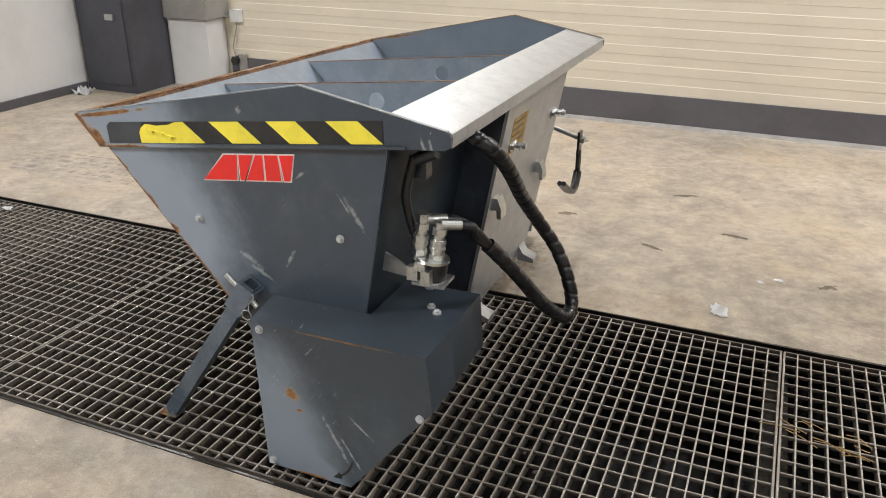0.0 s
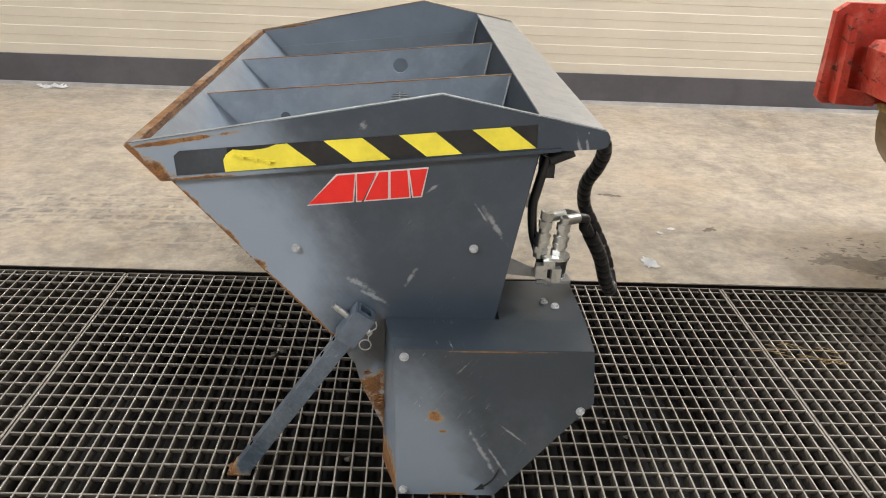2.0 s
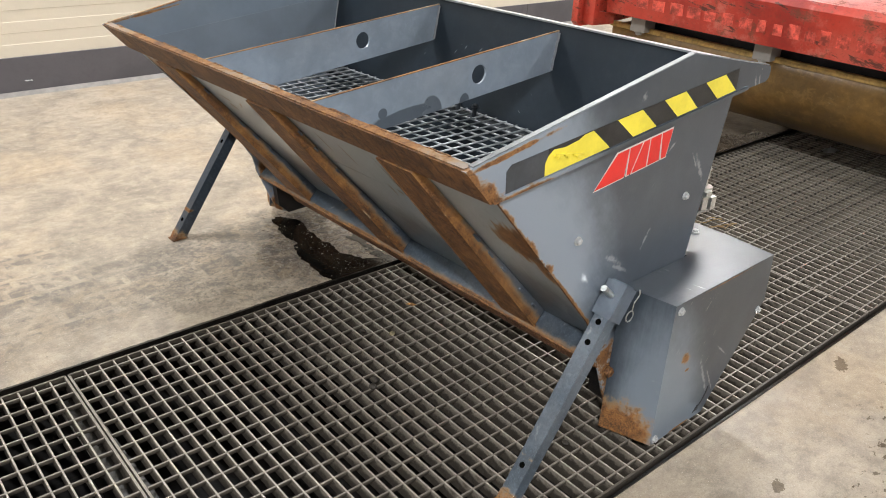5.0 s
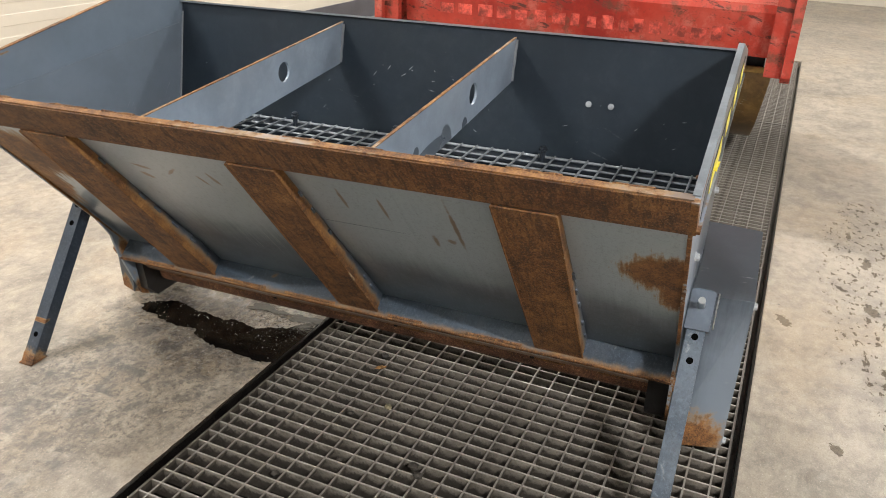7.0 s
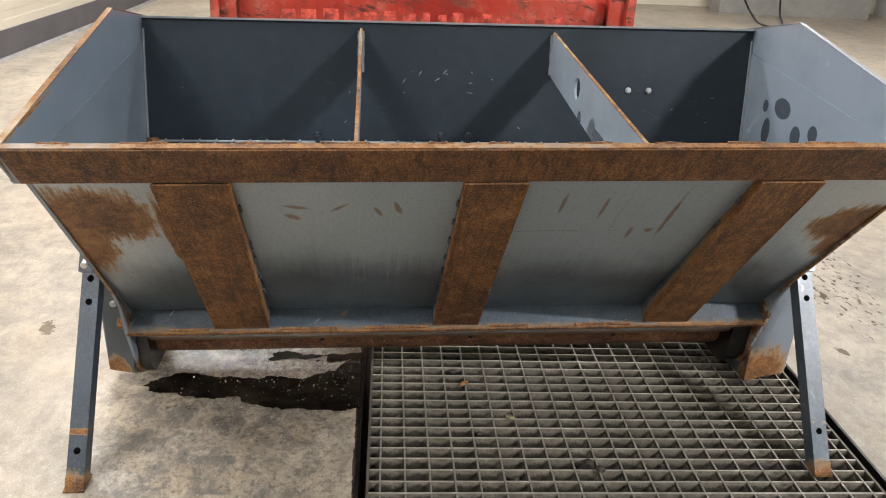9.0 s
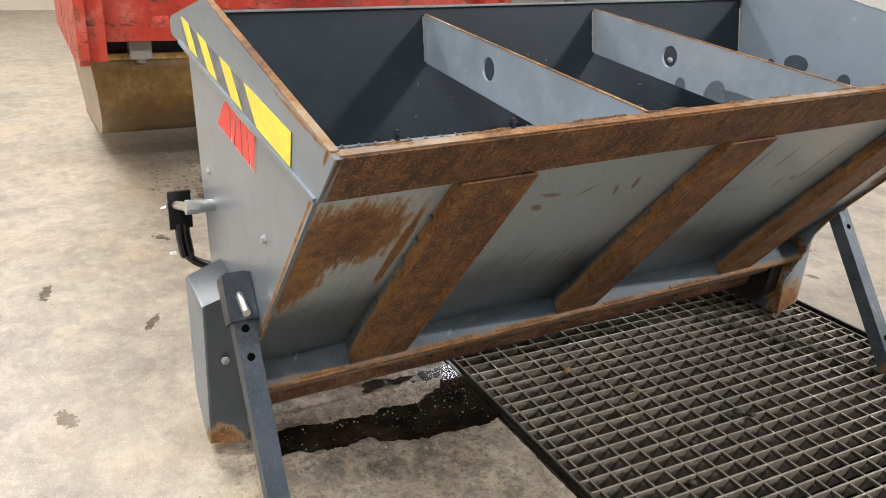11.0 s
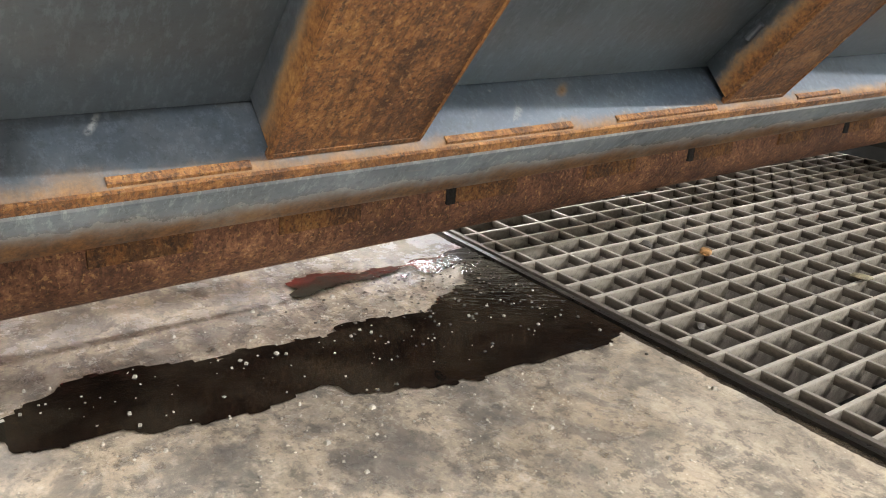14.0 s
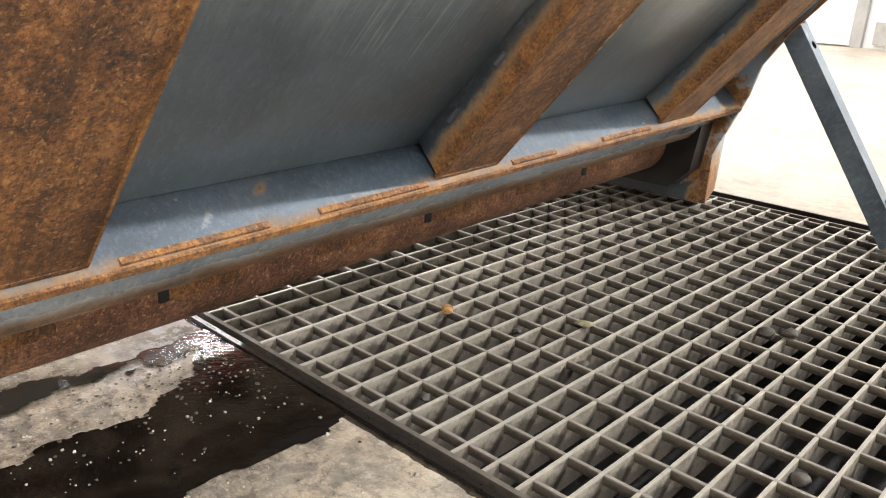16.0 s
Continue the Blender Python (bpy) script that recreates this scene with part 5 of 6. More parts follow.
for x, y in ((0.235, 0.055), (0.215, 0.075)):
    bm = bmesh.new()
    hex_bolt(bm, (x, y, 0.349), (0, 0, 1), 0.006, 0.005)
    part("bolt", bm, BOLT, cover, "pale bolt")
bm = bmesh.new()
arc = [(0.125 - 0.055 * (1 - math.cos(a)) , 0.088 - 0.062 * math.sin(a)) for a in [0.2 + 0.9 * k / 10 for k in range(11)]]
for (x0, z0), (x1, z1) in zip(arc, arc[1:]):
    d2 = Vector((x1 - x0, z1 - z0)).normalized() * 0.0019
    prism(bm, [(x0 - d2.y, z0 + d2.x), (x1 - d2.y, z1 + d2.x), (x1 + d2.y, z1 - d2.x), (x0 + d2.y, z0 - d2.x)], -0.1108, -0.1100)
ex, ez = arc[-1]
prism(bm, [(ex - 0.016, ez - 0.008), (ex + 0.004, ez - 0.007), (ex - 0.001, ez + 0.008)], -0.1108, -0.1100)
part("arrow_sticker", bm, BLACK, cover, "black curved arrow sticker")

# narrow cover at the far end
bm = bmesh.new()
solid(bm, [(x, Lb + 0.001, z) for x, z in ((-0.104, 0.066), (-0.045, 0.040), (0.045, 0.118), (0.055, 0.335), (0.02, 0.352), (-0.098, 0.345))],
      [(x, Lb + 0.060, z) for x, z in ((-0.078, 0.060), (-0.050, 0.052), (0.020, 0.108), (0.032, 0.322), (0.015, 0.334), (-0.096, 0.326))])
soften(bm, 0.003, 2)
cover2 = part("bearing_cover", bm, COVER, S, "narrow grey cover with a rusty foot")
for x, z, m in ((-0.0985, 0.225, BOLT), (-0.0875, 0.088, RUST)):
    bm = bmesh.new()
    hex_bolt(bm, (x, Lb + 0.03, z), (-1, 0, -0.08), 0.0046, 0.002)
    part("bolt", bm, m, cover2, "flat round bolt")

# release pin with a rubber pull at the far end
bm = bmesh.new()
py = Lb + 0.039
rod(bm, (0.045, Lb - 0.002, 0.4405), (0.036, py + 0.006, 0.4455), 0.0108, seg=18)
rod(bm, (0.0361, py - 0.010, 0.4445), (0.0359, py + 0.010, 0.4465), 0.0128, seg=8)
soften(bm, 0.0015, 1, 50)
pull = part("release_pin", bm, ZINC, S, "zinc pin stub on the end plate")
bm = bmesh.new()
rod(bm, (0.030, py, 0.4465), (0.236, py - 0.006, 0.386), 0.0078, seg=14)
hex_bolt(bm, (0.232, py - 0.006, 0.387), (0.95, -0.03, -0.28), 0.012, 0.010)
rod(bm, (0.240, py - 0.030, 0.392), (0.246, py + 0.018, 0.378), 0.0035, seg=8)
part("bolt", bm, ZINC, pull, "bright bolt through the strap")
bm = bmesh.new()
box(bm, 0.222, 0.229, py - 0.034, py + 0.009, 0.342, 0.416)
soften(bm, 0.004, 2)
sweep(bm, curve_points([(0.2255, py - 0.014, 0.352), (0.2265, py - 0.016, 0.315), (0.229, py - 0.03, 0.272), (0.236, 1.27, 0.243), (0.244, 1.16, 0.268), (0.250, 1.02, 0.335)], 6),
      lambda s, a: 0.004 + 0.010 * abs(math.cos(a)), 12)
part("rubber_strap", bm, RUBBER, pull, "black rubber pull strap")

# mounting plate on the front with hooks and bolts
def lean(z, off):
    return front(z) + off


for y0, y1 in ((0.44, 0.455), (0.965, 0.98)):
    bm = bmesh.new()
    prism(bm, [(lean(0.69, 0.007), 0.69), (lean(0.69, 0.085), 0.69), (lean(0.15, 0.085), 0.15), (lean(0.15, 0.007), 0.15)], y0, y1)
    part("mount_cheek", bm, PAINT_DARK, S, "dark cheek of the mounting")
# added black sheet that keeps the steel plate from glaring through below
bm = bmesh.new()
prism(bm, [(lean(0.69, 0.078), 0.69), (lean(0.69, 0.0845), 0.69), (lean(0.125, 0.0845), 0.125), (lean(0.125, 0.078), 0.125)], 0.4565, 0.9635)
part("mount_backing", bm, GREASE_AND_BACKING, S, "black backing added against glare from the mounting plate")
bm = bmesh.new()
prism(bm, [(lean(0.692, 0.0855), 0.692), (lean(0.692, 0.0935), 0.692), (lean(0.13, 0.0935), 0.13), (lean(0.13, 0.0855), 0.13)], 0.436, 0.984)
soften(bm, 0.0015, 1)
mount = part("mount_plate", bm, STEEL, S, "bright steel mounting plate with a label")
bm = bmesh.new()
prism(bm, [(lean(0.64, 0.0938), 0.64), (lean(0.64, 0.0946), 0.64), (lean(0.55, 0.0946), 0.55), (lean(0.55, 0.0938), 0.55)], 0.50, 0.62)
part("label_plate", bm, OCHRE, mount, "yellowed label with unreadable lines")
bm = bmesh.new()
for k in range(5):
    z = 0.63 - 0.016 * k
    prism(bm, [(lean(z, 0.0946), z), (lean(z, 0.0952), z), (lean(z - 0.005, 0.0952), z - 0.005), (lean(z - 0.005, 0.0946), z - 0.005)], 0.51, 0.60 - 0.012 * (k % 3))
part("label_line", bm, BLACK, mount)
for y, z in ((0.52, 0.575), (0.905, 0.575)):
    bm = bmesh.new()
    x = lean(z, 0.0935)
    rod(bm, (x - 0.002, y, z), (x + 0.036, y, z), 0.0075, seg=14)
    hex_bolt(bm, (x, y, z), (1, 0, 0), 0.013, 0.010)
    rod(bm, (x + 0.026, y - 0.018, z - 0.006), (x + 0.026, y + 0.018, z + 0.006), 0.002, seg=6)
    part("bolt", bm, ZINC, mount, "zinc bolt with a split pin")
for y, z in ((0.47, 0.43), (0.86, 0.415)):
    bm = bmesh.new()
    x = lean(z, 0.0935)
    prism(bm, [(x, z + 0.03), (x + 0.018, z + 0.03), (x + 0.028, z + 0.005), (x + 0.028, z - 0.02), (x + 0.018, z - 0.02), (x + 0.016, z), (x, z)], y - 0.02, y + 0.02)
    soften(bm, 0.002, 1)
    part("hook", bm, ZINC, mount, "short locking hook")
for y in (0.50, 0.92):
    bm = bmesh.new()
    z = 0.14
    x = lean(z, 0.0935)
    prism(bm, [(x, z - 0.02), (x + 0.05, z - 0.025), (x + 0.05, z - 0.012), (x + 0.018, z), (x, z + 0.03)], y - 0.025, y + 0.025)
    soften(bm, 0.002, 1)
    part("lug", bm, STEEL, mount, "bottom lug")

# hydraulic motor, couplings, hose
mc = Vector((0.220, 0.066, 0.440))
ax = Vector((0.10, 0.03, 0.99)).normalized()
bm = bmesh.new()
prism(bm, [(0.112, 0.423), (0.20, 0.415), (0.20, 0.427), (0.125, 0.462), (0.120, 0.462)], 0.052, 0.058)
box(bm, 0.19, 0.255, 0.035, 0.096, 0.411, 0.417)
soften(bm, 0.001, 1)
part("motor_bracket", bm, STEEL, S, "bent steel bracket")
bm = bmesh.new()
rod(bm, mc - ax * 0.022, mc + ax * 0.018, 0.030, seg=28)
soften(bm, 0.004, 2, 60)
motor = part("hydraulic_motor", bm, RUBBER, S, "black round hydraulic motor with zinc fittings")
bm = bmesh.new()
for s in (-0.026, 0.016):
    rod(bm, mc + ax * s, mc + ax * (s + 0.006), 0.0325, seg=28)
rod(bm, mc - ax * 0.026, mc - ax * 0.045, 0.012, 0.009, 12)
part("motor_flange", bm, ZINC, motor, "zinc flange rings")
bm = bmesh.new()
box(bm, 0.184, 0.206, 0.026, 0.042, 0.424, 0.452)
box(bm, 0.214, 0.232, 0.022, 0.040, 0.419, 0.447)
box(bm, 0.198, 0.220, 0.028, 0.038, 0.444, 0.460)
soften(bm, 0.002, 1)
part("clamp_block", bm, ZINC, motor, "zinc clamp blocks")
for off, hgt in ((Vector((-0.028, -0.005, 0)), 0.0), (Vector((0.008, -0.004, 0)), -0.006)):
    p = mc + off
    for a, b, r, sg in ((0.018, 0.050, 0.0135, 16), (0.030, 0.044, 0.0165, 6), (0.050, 0.078, 0.0155, 18), (0.055, 0.060, 0.0172, 18), (0.070, 0.075, 0.0172, 18),
                        (0.078, 0.092, 0.0115, 12), (0.088, 0.104, 0.0150, 6), (0.104, 0.118, 0.0105, 14)):
        a, b, r = a * 0.87, b * 0.87, r * 0.9
        bm = bmesh.new()
        rod(bm, p + ax * (a + hgt), p + ax * (b + hgt), r, seg=sg)
        soften(bm, 0.0012, 1, 50)
        part("coupling", bm, ZINC, motor)
bm = bmesh.new()
top1 = mc + Vector((-0.028, -0.005, 0)) + ax * 0.098
top2 = mc + Vector((0.008, -0.004, 0)) + ax * 0.092
rod(bm, top1, top1 + Vector((0.036, 0.030, -0.004)), 0.0105, seg=12)
rod(bm, top2, top2 + Vector((0.030, 0.028, -0.006)), 0.0105, seg=12)
rod(bm, top1 - ax * 0.004, top1 + ax * 0.012, 0.013, seg=6)
soften(bm, 0.001, 1, 50)
part("elbow", bm, ZINC, motor, "zinc hose elbows")
for k, e in enumerate((top1 + Vector((0.036, 0.030, -0.004)), top2 + Vector((0.030, 0.028, -0.006)))):
    bm = bmesh.new()
    sweep(bm, curve_points([e, e + Vector((0.020, 0.012, -0.006)), (0.288, 0.118, 0.508 - 0.012 * k), (0.312, 0.142, 0.468)], 6), lambda s, a: 0.0095, 10)
    part("hose_end", bm, RUBBER, motor, "thin black hose")
loop = [(0.308, 0.138, 0.474), (0.352, 0.196, 0.396), (0.388, 0.262, 0.312), (0.418, 0.318, 0.258), (0.432, 0.352, 0.246), (0.432, 0.382, 0.268), (0.416, 0.392, 0.320),
        (0.384, 0.396, 0.385), (0.348, 0.370, 0.450), (0.328, 0.300, 0.525), (0.328, 0.222, 0.590), (0.322, 0.165, 0.640), (0.302, 0.130, 0.676), (0.262, 0.135, 0.690), (0.225, 0.18, 0.690)]
bm = bmesh.new()
def wrap(s, a):
    f = (s / 0.032 + a / (2 * math.pi)) % 1.0
    return 0.0128 + 0.0026 * min(1.0, f * 6) * (1.0 if f < 0.9 else 0.2)
sweep(bm, curve_points(loop, 26), wrap, 20)
part("wrapped_hose", bm, RUBBER, motor, "black hose pair in spiral wrap")
bm = bmesh.new()
sweep(bm, curve_points([(0.19, 0.055, 0.66), (0.176, 0.05, 0.60), (0.172, 0.06, 0.56), (0.180, 0.075, 0.50), (0.196, 0.082, 0.452)], 8), lambda s, a: 0.009, 10)
part("hose", bm, RUBBER, motor, "thin black hose")
bm = bmesh.new()
box(bm, 0.182, 0.208, 0.066, 0.094, 0.615, 0.660)
soften(bm, 0.004, 2)
rod(bm, (0.195, 0.055, 0.655), (0.235, 0.05, 0.675), 0.0125, seg=12)
part("valve_block", bm, PAINT_DARK, motor, "dark valve block")


# ---------------------------------------------------------------- red implement beyond the spreader
M = thing("tractor_implement", (1.9, 0.64, 0.0), "chipped red steel implement with an oily brown trough", "implement")
RY0, RY1 = -0.125, 1.42
bm = bmesh.new()
prism(bm, [(1.60, 0.505), (1.52, 0.515), (1.515, 0.545), (1.505, 0.665), (1.525, 0.69), (2.35, 0.74), (2.35, 0.50)], RY0 + 0.085, RY1 - 0.085)
soften(bm, 0.012, 3)
face = part("body", bm, RED, M, "red body with faded lettering and gouges")
lr = random.Random(8)
y = 0.12
while y < 1.2:
    w = lr.uniform(0.03, 0.06)
    h = lr.uniform(0.035, 0.05)
    bm = bmesh.new()
    prism(bm, [(1.5128 - 0.0001, 0.558), (1.5118, 0.558), (1.5118 - h * 0.083, 0.558 + h), (1.5128 - h * 0.083, 0.558 + h)], y, y + w)
    y += w + lr.uniform(0.015, 0.03)
    part("lettering", bm, FADED, face, "faded red lettering bar")
for y0, y1 in ((RY0, RY0 + 0.03), (RY1 - 0.03, RY1)):
    bm = bmesh.new()
    prism(bm, [(1.40, 0.475), (1.42, 0.455), (1.70, 0.455), (2.3, 0.50), (2.3, 0.80), (1.44, 0.80), (1.40, 0.77)], y0, y1)
    soften(bm, 0.008, 2)
    ep = part("end_plate", bm, RED, M, "red end plate with rubbed edges")
    bm = bmesh.new()
    s = 0.055 if y0 < 0.5 else -0.055
    a, b = sorted(((y1 if y0 < 0.5 else y0) + 0.001 * (1 if y0 < 0.5 else -1), (y1 if y0 < 0.5 else y0) + s))
    prism(bm, [(1.44, 0.465), (1.58, 0.46), (1.58, 0.50), (1.47, 0.52), (1.455, 0.72), (1.43, 0.76)], a, b)
    soften(bm, 0.006, 2)
    part("corner_post", bm, RED, ep, "red folded corner post")
# trough: bent sheet
bm = bmesh.new()
prof = [(1.632, 0.455), (1.628, 0.40)] + [(2.255 - 0.627 * math.cos(a), 0.385 - 0.300 * math.sin(a)) for a in [radians(10 + 7.5 * k) for k in range(12)]] + [(2.6, 0.085)]
inner = [(x + 0.008, z + 0.006) for x, z in prof]
solid(bm, [(x, RY0 + 0.055, z) for x, z in prof + inner[::-1]], [(x, RY1 - 0.045, z) for x, z in prof + inner[::-1]])
for v in bm.verts:
    v.co.y += 0.045 * max(0.0, 0.45 - v.co.z) / 0.4 * (1 if v.co.y < 0.6 else -1)
tr = part("trough", bm, BROWN, M, "oily brown rounded steel trough", 50)
bm = bmesh.new()
prism(bm, [(1.624, 0.462), (1.622, 0.442), (1.645, 0.442), (1.645, 0.462)], RY0 + 0.05, RY1 - 0.04)
soften(bm, 0.003, 1)
part("trough_edge", bm, OCHRE, tr, "scraped ochre top edge")
for y0, y1 in ((RY0 + 0.057, RY0 + 0.064), (RY1 - 0.054, RY1 - 0.047)):
    bm = bmesh.new()
    prism(bm, [(x + 0.009, z + 0.004) for x, z in prof[1:]] + [(2.6, 0.45), (1.645, 0.45)], y0, y1)
    for v in bm.verts:
        v.co.y += 0.047 * max(0.0, 0.45 - v.co.z) / 0.4 * (1 if v.co.y < 0.6 else -1)
    part("trough_end", bm, BROWN, tr, "brown trough end")
for y in (0.13, 0.62, 1.18):
    bm = bmesh.new()
    box(bm, 1.585, 1.66, y, y + 0.07, 0.448, 0.506)
    soften(bm, 0.006, 2)
    hex_bolt(bm, (1.60, y + 0.035, 0.447), (0, 0, -1), 0.014, 0.012)
    part("block", bm, GREYBOX, M, "pale worn mounting block")
# added dark box: its near-black colour gives the shade inside the implement
bm = bmesh.new()
box(bm, 1.70, 2.2, RY0 + 0.09, RY1 - 0.09, 0.30, 0.50)
part("inner_box", bm, PAINT_DARK, M, "dark box added for the shade inside the implement")
for y in (0.3, 0.75):
    bm = bmesh.new()
    prism(bm, [(2.36, 0.0), (2.58, 0.0), (2.58, 0.0845), (2.36, 0.0845)], y, y + 0.1)
    part("skid", bm, PIT, M, "dark timber skid")

# ---------------------------------------------------------------- corner things
cab = thing("metal_cabinet", (-2.98, 2.72, 0), "tall dark grey metal cabinet against the white wall", "cabinet")
bm = bmesh.new()
box(bm, -3.19, -2.80, 2.62, 2.98, 0.0, 1.55)
soften(bm, 0.006, 2)
part("body", bm, CABINET, cab)
bm = bmesh.new()
box(bm, -3.14, -2.83, 2.608, 2.621, 0.05, 1.5)
soften(bm, 0.003, 1)
cd = part("door", bm, CABINET, cab)
bm = bmesh.new()
box(bm, -2.95, -2.89, 2.59, 2.606, 0.44, 0.475)
soften(bm, 0.004, 2)
part("handle", bm, ZINC, cd, "bright steel handle")
bm = bmesh.new()
box(bm, -2.795, -2.50, 2.96, 3.155, 0.0, 0.415)
soften(bm, 0.006, 2)
single("plastic_bin", bm, WHITE, "white upright box standing by the dark cabinet", "box")
bm = bmesh.new()
box(bm, -2.797, -2.47, 2.93, 3.155, 0.425, 0.80)
box(bm, -2.79, -2.48, 2.94, 3.155, 0.416, 0.4255)
soften(bm, 0.006, 2)
single("wall_box", bm, GREYBOX, "grey enamel box fixed over the white box", "box")
so = thing("wall_socket", (-2.40, YN, 0.44), "white plastic socket box on the cream wall with a cable", "socket")
bm = bmesh.new()
box(bm, -2.43, -2.36, YN - 0.045, YN - 0.001, 0.395, 0.47)
soften(bm, 0.006, 2)
part("body", along_wall(bm), WHITE, so)
bm = bmesh.new()
sweep(bm, curve_points([(-2.47, YN - 0.06, 0.43), (-2.44, YN - 0.03, 0.42), (-2.40, YN - 0.02, 0.39), (-2.41, YN - 0.02, 0.33), (-2.44, YN - 0.02, 0.24), (-2.42, YN - 0.03, 0.18)], 5), lambda s, a: 0.004, 8)
part("cable", along_wall(bm), GREYBOX, so, "thin grey cable")
pl = thing("wall_plug", (-2.40, YN - 0.03, 0.1), "dark round plug coupling fixed on the plinth", "plug")
bm = bmesh.new()
rod(bm, (-2.415, YN - 0.014, 0.155), (-2.415, YN - 0.06, 0.15), 0.026, seg=18)
rod(bm, (-2.41, YN - 0.014, 0.065), (-2.41, YN - 0.055, 0.065), 0.026, seg=18)
soften(bm, 0.003, 1, 60)
part("coupling", along_wall(bm), RUBBER, pl)
bm = bmesh.new()
box(bm, -2.40, -2.345, YN - 0.03, YN - 0.0125, 0.05, 0.19)
soften(bm, 0.004, 1)
part("bracket", along_wall(bm), GREYBOX, pl)


def scrap(x, y, w, h, seed, name="paper_scrap", mat=PAPER, label="crumpled white paper scrap on the floor", cat="paper", z=0.0, lift=0.5):
    r = random.Random(seed)
    b = bmesh.new()
    n = 6
    vs = [[b.verts.new((x + w * (i / n - 0.5) * r.uniform(0.8, 1.2), y + h * (j / n - 0.5) * r.uniform(0.8, 1.2), z + 0.001 + lift * min(w, h) * r.random() ** 2)) for j in range(n + 1)] for i in range(n + 1)]
    for i in range(n):
        for j in range(n):
            if (i, j) not in ((0, 0), (n - 1, n - 1), (0, n - 1)):
                b.faces.new((vs[i][j], vs[i + 1][j], vs[i + 1][j + 1], vs[i][j + 1]))
    geo = bmesh.ops.solidify(b, geom=b.faces[:], thickness=0.0008)
    return single(name, b, mat, label, cat)


scrap(0.755, 0.99, 0.05, 0.07, 1, lift=0.15)
scrap(0.862, 1.24, 0.018, 0.02, 2, lift=0.15)
scrap(0.915, 1.275, 0.028, 0.02, 3, lift=0.15)
scrap(-3.12, 2.5, 0.12, 0.10, 4, label="crumpled white paper by the skirting")
scrap(-1.98, 3.07, 0.14, 0.05, 5, label="torn white paper at the wall foot")
scrap(-0.30, 3.098, 0.03, 0.012, 6, z=0.06, label="small white scrap stuck on the plinth")
scrap(2.2, 0.55, 0.09, 0.05, 7, lift=0.2)
scrap(-1.87, 0.825, 0.04, 0.03, 9, lift=0.15)

# straw lying on the grating
bm = bmesh.new()
r = random.Random(3)
for k in range(14):
    a = Vector((1.11 - 0.17 * r.random() ** 2.4, 0.40 + r.uniform(-0.03, 0.05), 0.004 + 0.012 * r.random()))
    d = Vector((-0.9, 0.35 + r.uniform(-0.3, 0.3), r.uniform(-0.05, 0.05))).normalized() * r.uniform(0.03, 0.09)
    sweep(bm, curve_points([a, a + d * 0.5 + Vector((0, r.uniform(-0.01, 0.01), 0.004)), a + d], 3), lambda s, an: 0.0012, 5)
tagged(single("straw_wisp", bm, STRAW, "wisp of dry straw on the grating", "straw"), kind="stuff")


def pebble(x, y, s, seed, mat, name, label, cat, z=0.0, long=1.0, flat=0.6, turn=0.0):
    r = random.Random(seed)
    b = bmesh.new()
    bmesh.ops.create_icosphere(b, subdivisions=2, radius=s)
    for v in b.verts:
        v.co *= 1 + 0.45 * noise.noise(v.co * (1.2 / s) + Vector((seed, 0, 0)))
        v.co = Vector((v.co.x * long, v.co.y, v.co.z * flat))
        v.co.rotate(Matrix.Rotation(turn, 3, "Z"))
        v.co += Vector((x, y, z + s * 0.6 * flat))
    return single(name, b, mat, label, cat)


LEAF = plain_mat("dull_leaf", (0.17, 0.145, 0.085), 0.8, 0.5, 90)
AMBER = plain_mat("amber_leaf", (0.24, 0.125, 0.04), 0.7, 0.4, 90)
LUMP = plain_mat("dirt_lump", (0.04, 0.033, 0.025), 0.7, 0.4, 60)
pebble(-0.37, 0.428, 0.0102, 3, LUMP, "dirt_lump", "wet dirt lump on the grating", "dirt")
pebble(-0.22, 0.556, 0.008, 4, LEAF, "leaf_crumb", "pale leaf crumb on the grating", "crumb", 0.0, 1.3, 0.35, 0.5)
pebble(-0.092, 0.638, 0.0068, 5, AMBER, "leaf_crumb", "orange leaf crumb on the grating", "crumb", 0.0, 1.9, 0.35, 2.2)
pebble(-0.39, 0.41, 0.0090, 6, LUMP, "dirt_lump", "wet dirt lump on the grating", "dirt")
pebble(-0.04, 0.76, 0.0084, 7, LUMP, "dirt_lump", "dark dirt lump on the grating", "dirt", -0.02)
pebble(0.03, 0.70, 0.0072, 8, LUMP, "dirt_lump", "dark dirt lump on the grating", "dirt", -0.02)
pebble(0.07, 0.30, 0.0084, 9, LUMP, "dirt_lump", "dark dirt lump on the grating", "dirt", -0.02)

pebble(0.085, 1.305, 0.012, 40, RUST, "dirt_clump", "rusty dirt clump in the hopper corner", "dirt", MZ - 0.018)
pebble(0.088, 0.03, 0.010, 41, RUST, "dirt_clump", "rusty dirt clump in the hopper corner", "dirt", 0.511)

lump_rng = random.Random(17)
for k in range(16):
    pebble(lump_rng.uniform(-0.55, 0.45), lump_rng.uniform(-0.02, 0.82), lump_rng.uniform(0.004, 0.0085), 20 + k, LUMP, "dirt_lump", "dark dirt lump caught in the grating", "dirt", -0.012)

# loose grit on the floor
bm = bmesh.new()
r = random.Random(21)
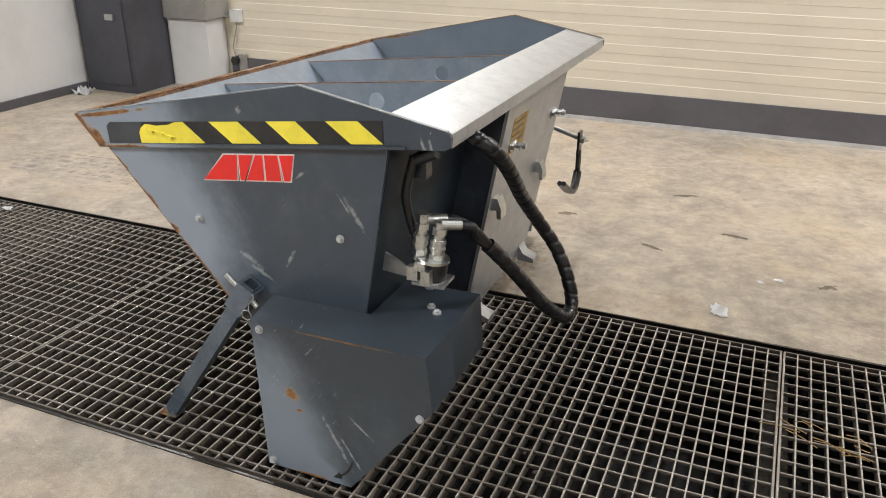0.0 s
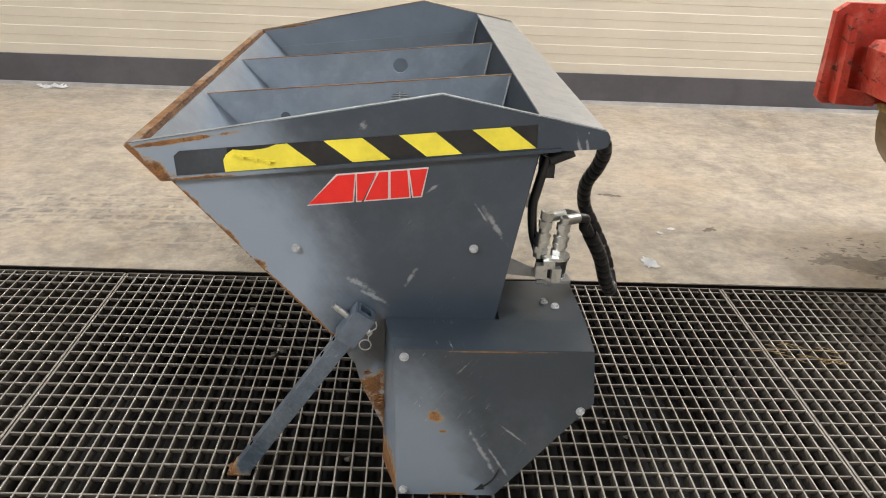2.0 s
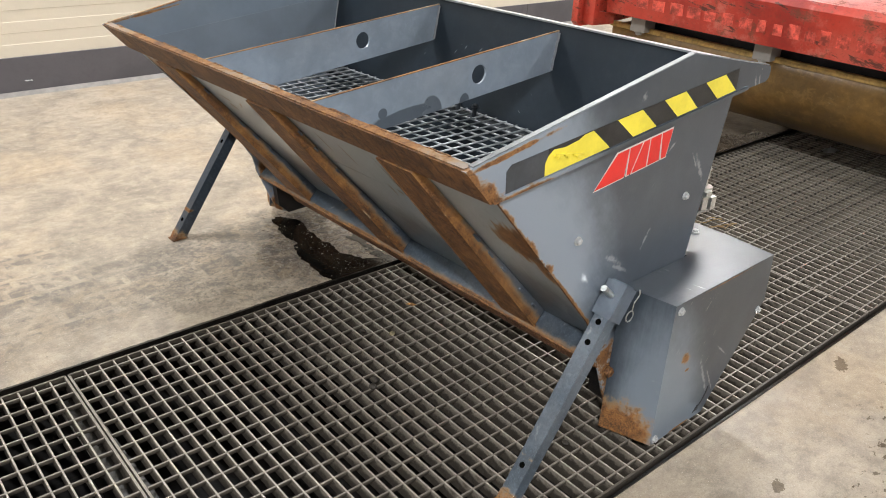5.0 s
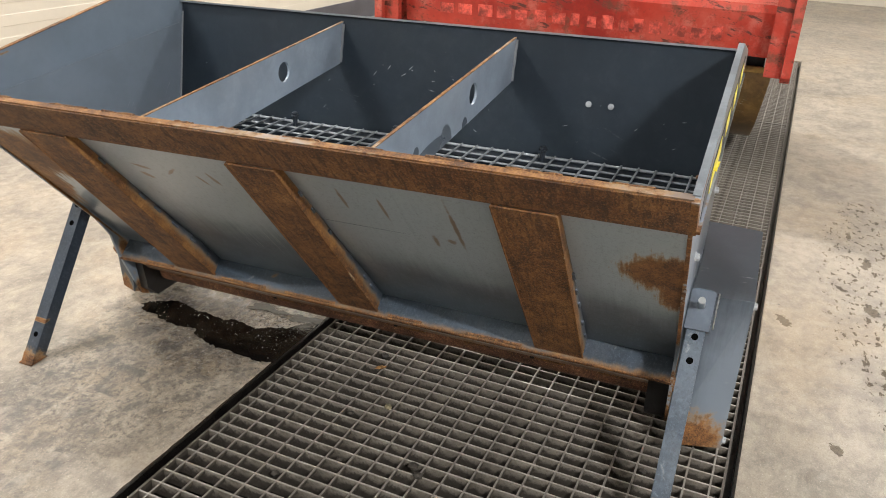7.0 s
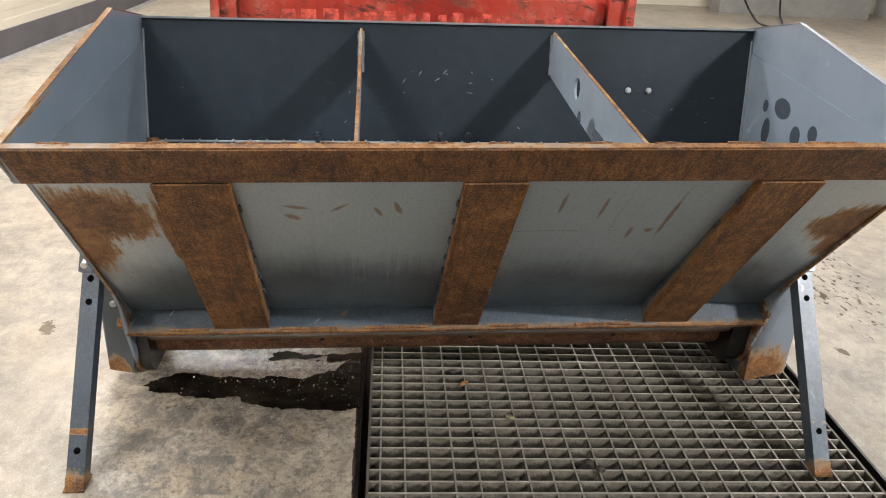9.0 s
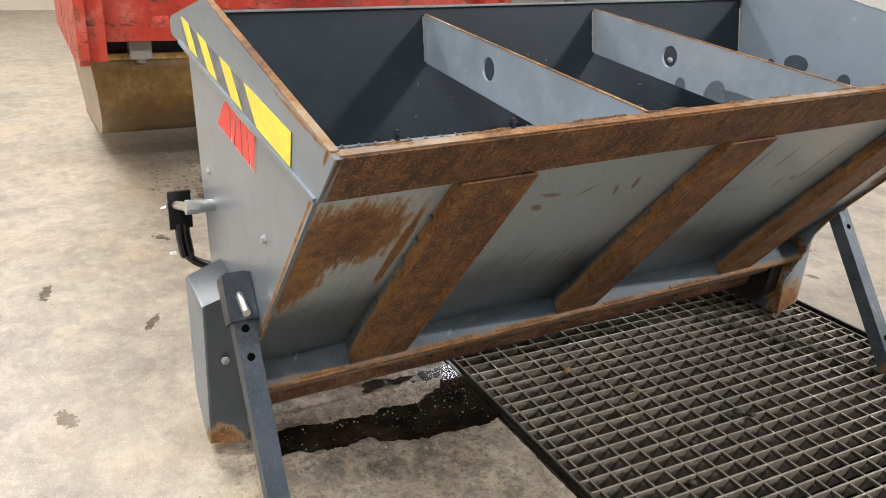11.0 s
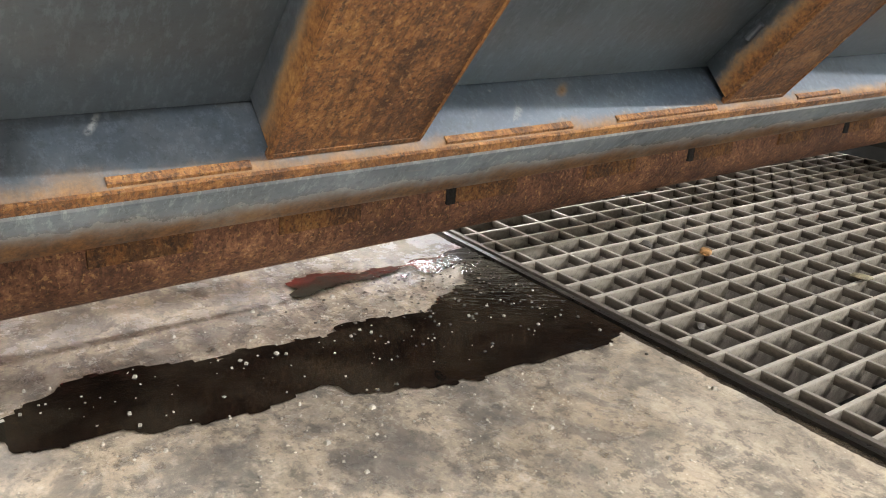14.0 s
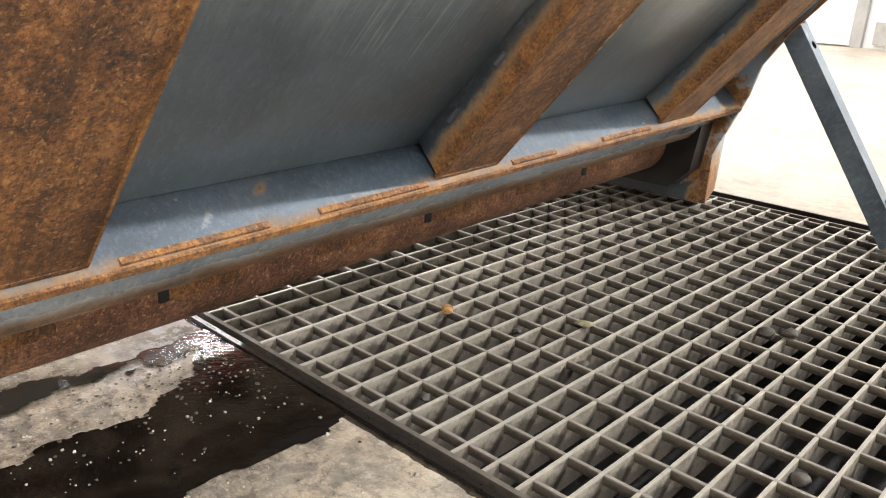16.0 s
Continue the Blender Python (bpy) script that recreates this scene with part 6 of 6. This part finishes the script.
for k in range(800):
    if k < 660:
        x, y = r.gauss(-0.14, 0.15), r.gauss(1.05, 0.15)
    else:
        x, y = r.uniform(-1.6, 2.2), r.uniform(0.9, 3.0)
    if y < north_edge(x) + 0.012 or abs(x) > 3:
        continue
    s = r.uniform(0.0005, 0.0013) * (2.2 if r.random() < 0.06 else 1)
    a = r.random() * 6
    pts = [(x + s * math.cos(a + q), y + s * math.sin(a + q)) for q in (0, 1.4, 3.0, 4.5)]
    solid(bm, [(px, py, 0.0) for px, py in pts], [(x + (px - x) * 0.6, y + (py - y) * 0.6, s * 0.8) for px, py in pts])
for k in range(110):
    y = r.uniform(0.88, 1.3)
    x = -0.10 - 0.05 * (1.1 - y) + r.gauss(0, 0.035)
    s = r.uniform(0.0007, 0.0014) * (1.9 if r.random() < 0.12 else 1)
    a = r.random() * 6
    pts = [(x + s * math.cos(a + q), y + s * math.sin(a + q)) for q in (0, 1.4, 3.0, 4.5)]
    solid(bm, [(px, py, 0.0) for px, py in pts], [(x + (px - x) * 0.6, y + (py - y) * 0.6, 0.0012 + s * 0.7) for px, py in pts])
tagged(new("grit", mesh_of(bm, "grit", GRIT)), "scattered pale grit on the concrete", "grit", kind="stuff")

# puddle
def pool(name, discs, cell, lo, hi, label, seed):
    """Thin sheet of water: union of soft ellipses with a wavy shore."""
    def field(x, y):
        v = -9.0
        for cx, cy, rx, ry, rot in discs:
            c, s = math.cos(radians(rot)), math.sin(radians(rot))
            u, w = ((x - cx) * c + (y - cy) * s) / rx, (-(x - cx) * s + (y - cy) * c) / ry
            v = max(v, (1 - math.hypot(u, w)) * min(rx, ry))
        return v + 0.010 * noise.noise(Vector((x * 22, y * 22, seed))) + 0.005 * noise.noise(Vector((x * 70, y * 70, seed)))
    b = bmesh.new()
    nx, ny = int((hi[0] - lo[0]) / cell), int((hi[1] - lo[1]) / cell)
    grid = {}
    def vert(i, j):
        if (i, j) not in grid:
            x, y = lo[0] + i * cell, lo[1] + j * cell
            f = field(x, y)
            if f < 0:
                e = 0.001
                gx, gy = (field(x + e, y) - f) / e, (field(x, y + e) - f) / e
                g2 = gx * gx + gy * gy + 1e-6
                k = min(1.0, cell * 1.2 / (abs(f) / math.sqrt(g2) + 1e-9))
                x, y = x - k * f * gx / g2, y - k * f * gy / g2
            grid[i, j] = b.verts.new((x, y, 0.0015))
        return grid[i, j]
    for i in range(nx):
        for j in range(ny):
            x, y = lo[0] + (i + 0.5) * cell, lo[1] + (j + 0.5) * cell
            if field(x, y) > 0 and y < north_edge(x) + 2 and y > north_edge(x) + 0.002:
                b.faces.new((vert(i, j), vert(i + 1, j), vert(i + 1, j + 1), vert(i, j + 1)))
    ob = new(name, mesh_of(b, name, WATER, 60))
    return tagged(ob, label, "water", kind="structure")


pool("water", [(-0.088, 1.235, 0.040, 0.085, 0), (-0.105, 1.16, 0.040, 0.09, 8), (-0.125, 1.03, 0.060, 0.10, -5), (-0.12, 0.93, 0.075, 0.09, 10), (-0.09, 0.88, 0.09, 0.05, 0)],
     0.005, (-0.30, 0.80), (0.10, 1.45), "dark puddle of dirty water on the concrete", 2.0)
pool("water", [(0.028, 1.03, 0.020, 0.03, 0), (0.022, 0.97, 0.008, 0.08, 6), (0.018, 0.90, 0.016, 0.06, 10)],
     0.004, (-0.05, 0.80), (0.10, 1.12), "thin strip of water under the roller", 5.0)

# drops splashed round the puddle by the drain
r = random.Random(33)
bm = bmesh.new()
for k in range(190):
    y = 0.875 + abs(r.gauss(0, 0.10))
    x = 0.005 - abs(r.gauss(0, 0.075))
    if y < north_edge(x) + 0.015:
        continue
    q = r.uniform(0.0006, 0.0019)
    rings = [[(x + q * c * math.cos(a), y + q * c * math.sin(a), 0.0016 + q * h) for a in [k2 * math.pi / 4 for k2 in range(8)]] for c, h in ((1.0, 0.0), (0.8, 0.35), (0.35, 0.55))]
    vs = [[bm.verts.new(p) for p in ring] for ring in rings]
    for lo, up in zip(vs, vs[1:]):
        for i in range(8):
            bm.faces.new((lo[i], lo[(i + 1) % 8], up[(i + 1) % 8], up[i]))
    bm.faces.new(vs[-1])
    bm.faces.new(vs[0][::-1])
tagged(new("water_drop", mesh_of(bm, "water_drop", DROP, 60)), "splashed water drops beside the drain", "water", kind="stuff")

# cable lying in a loop on the far floor
bm = bmesh.new()
sweep(bm, curve_points([(7.9, -3.35, 0.6), (7.6, -3.45, 0.2), (7.25, -3.45, 0.02), (6.75, -3.32, 0.012), (6.66, -3.42, 0.012), (6.95, -3.62, 0.02), (7.5, -3.85, 0.1), (7.8, -3.95, 0.5)], 6), lambda s, a: 0.011, 8)
single("cable", bm, RUBBER, "black cable hanging in a loop to the floor", "cable")
bm = bmesh.new()
box(bm, 7.9, 8.2, -5.2, -3.3, 0.0, 1.25)
soften(bm, 0.01, 2)
single("metal_locker", bm, GREYBOX, "low grey steel locker at the far side", "locker")
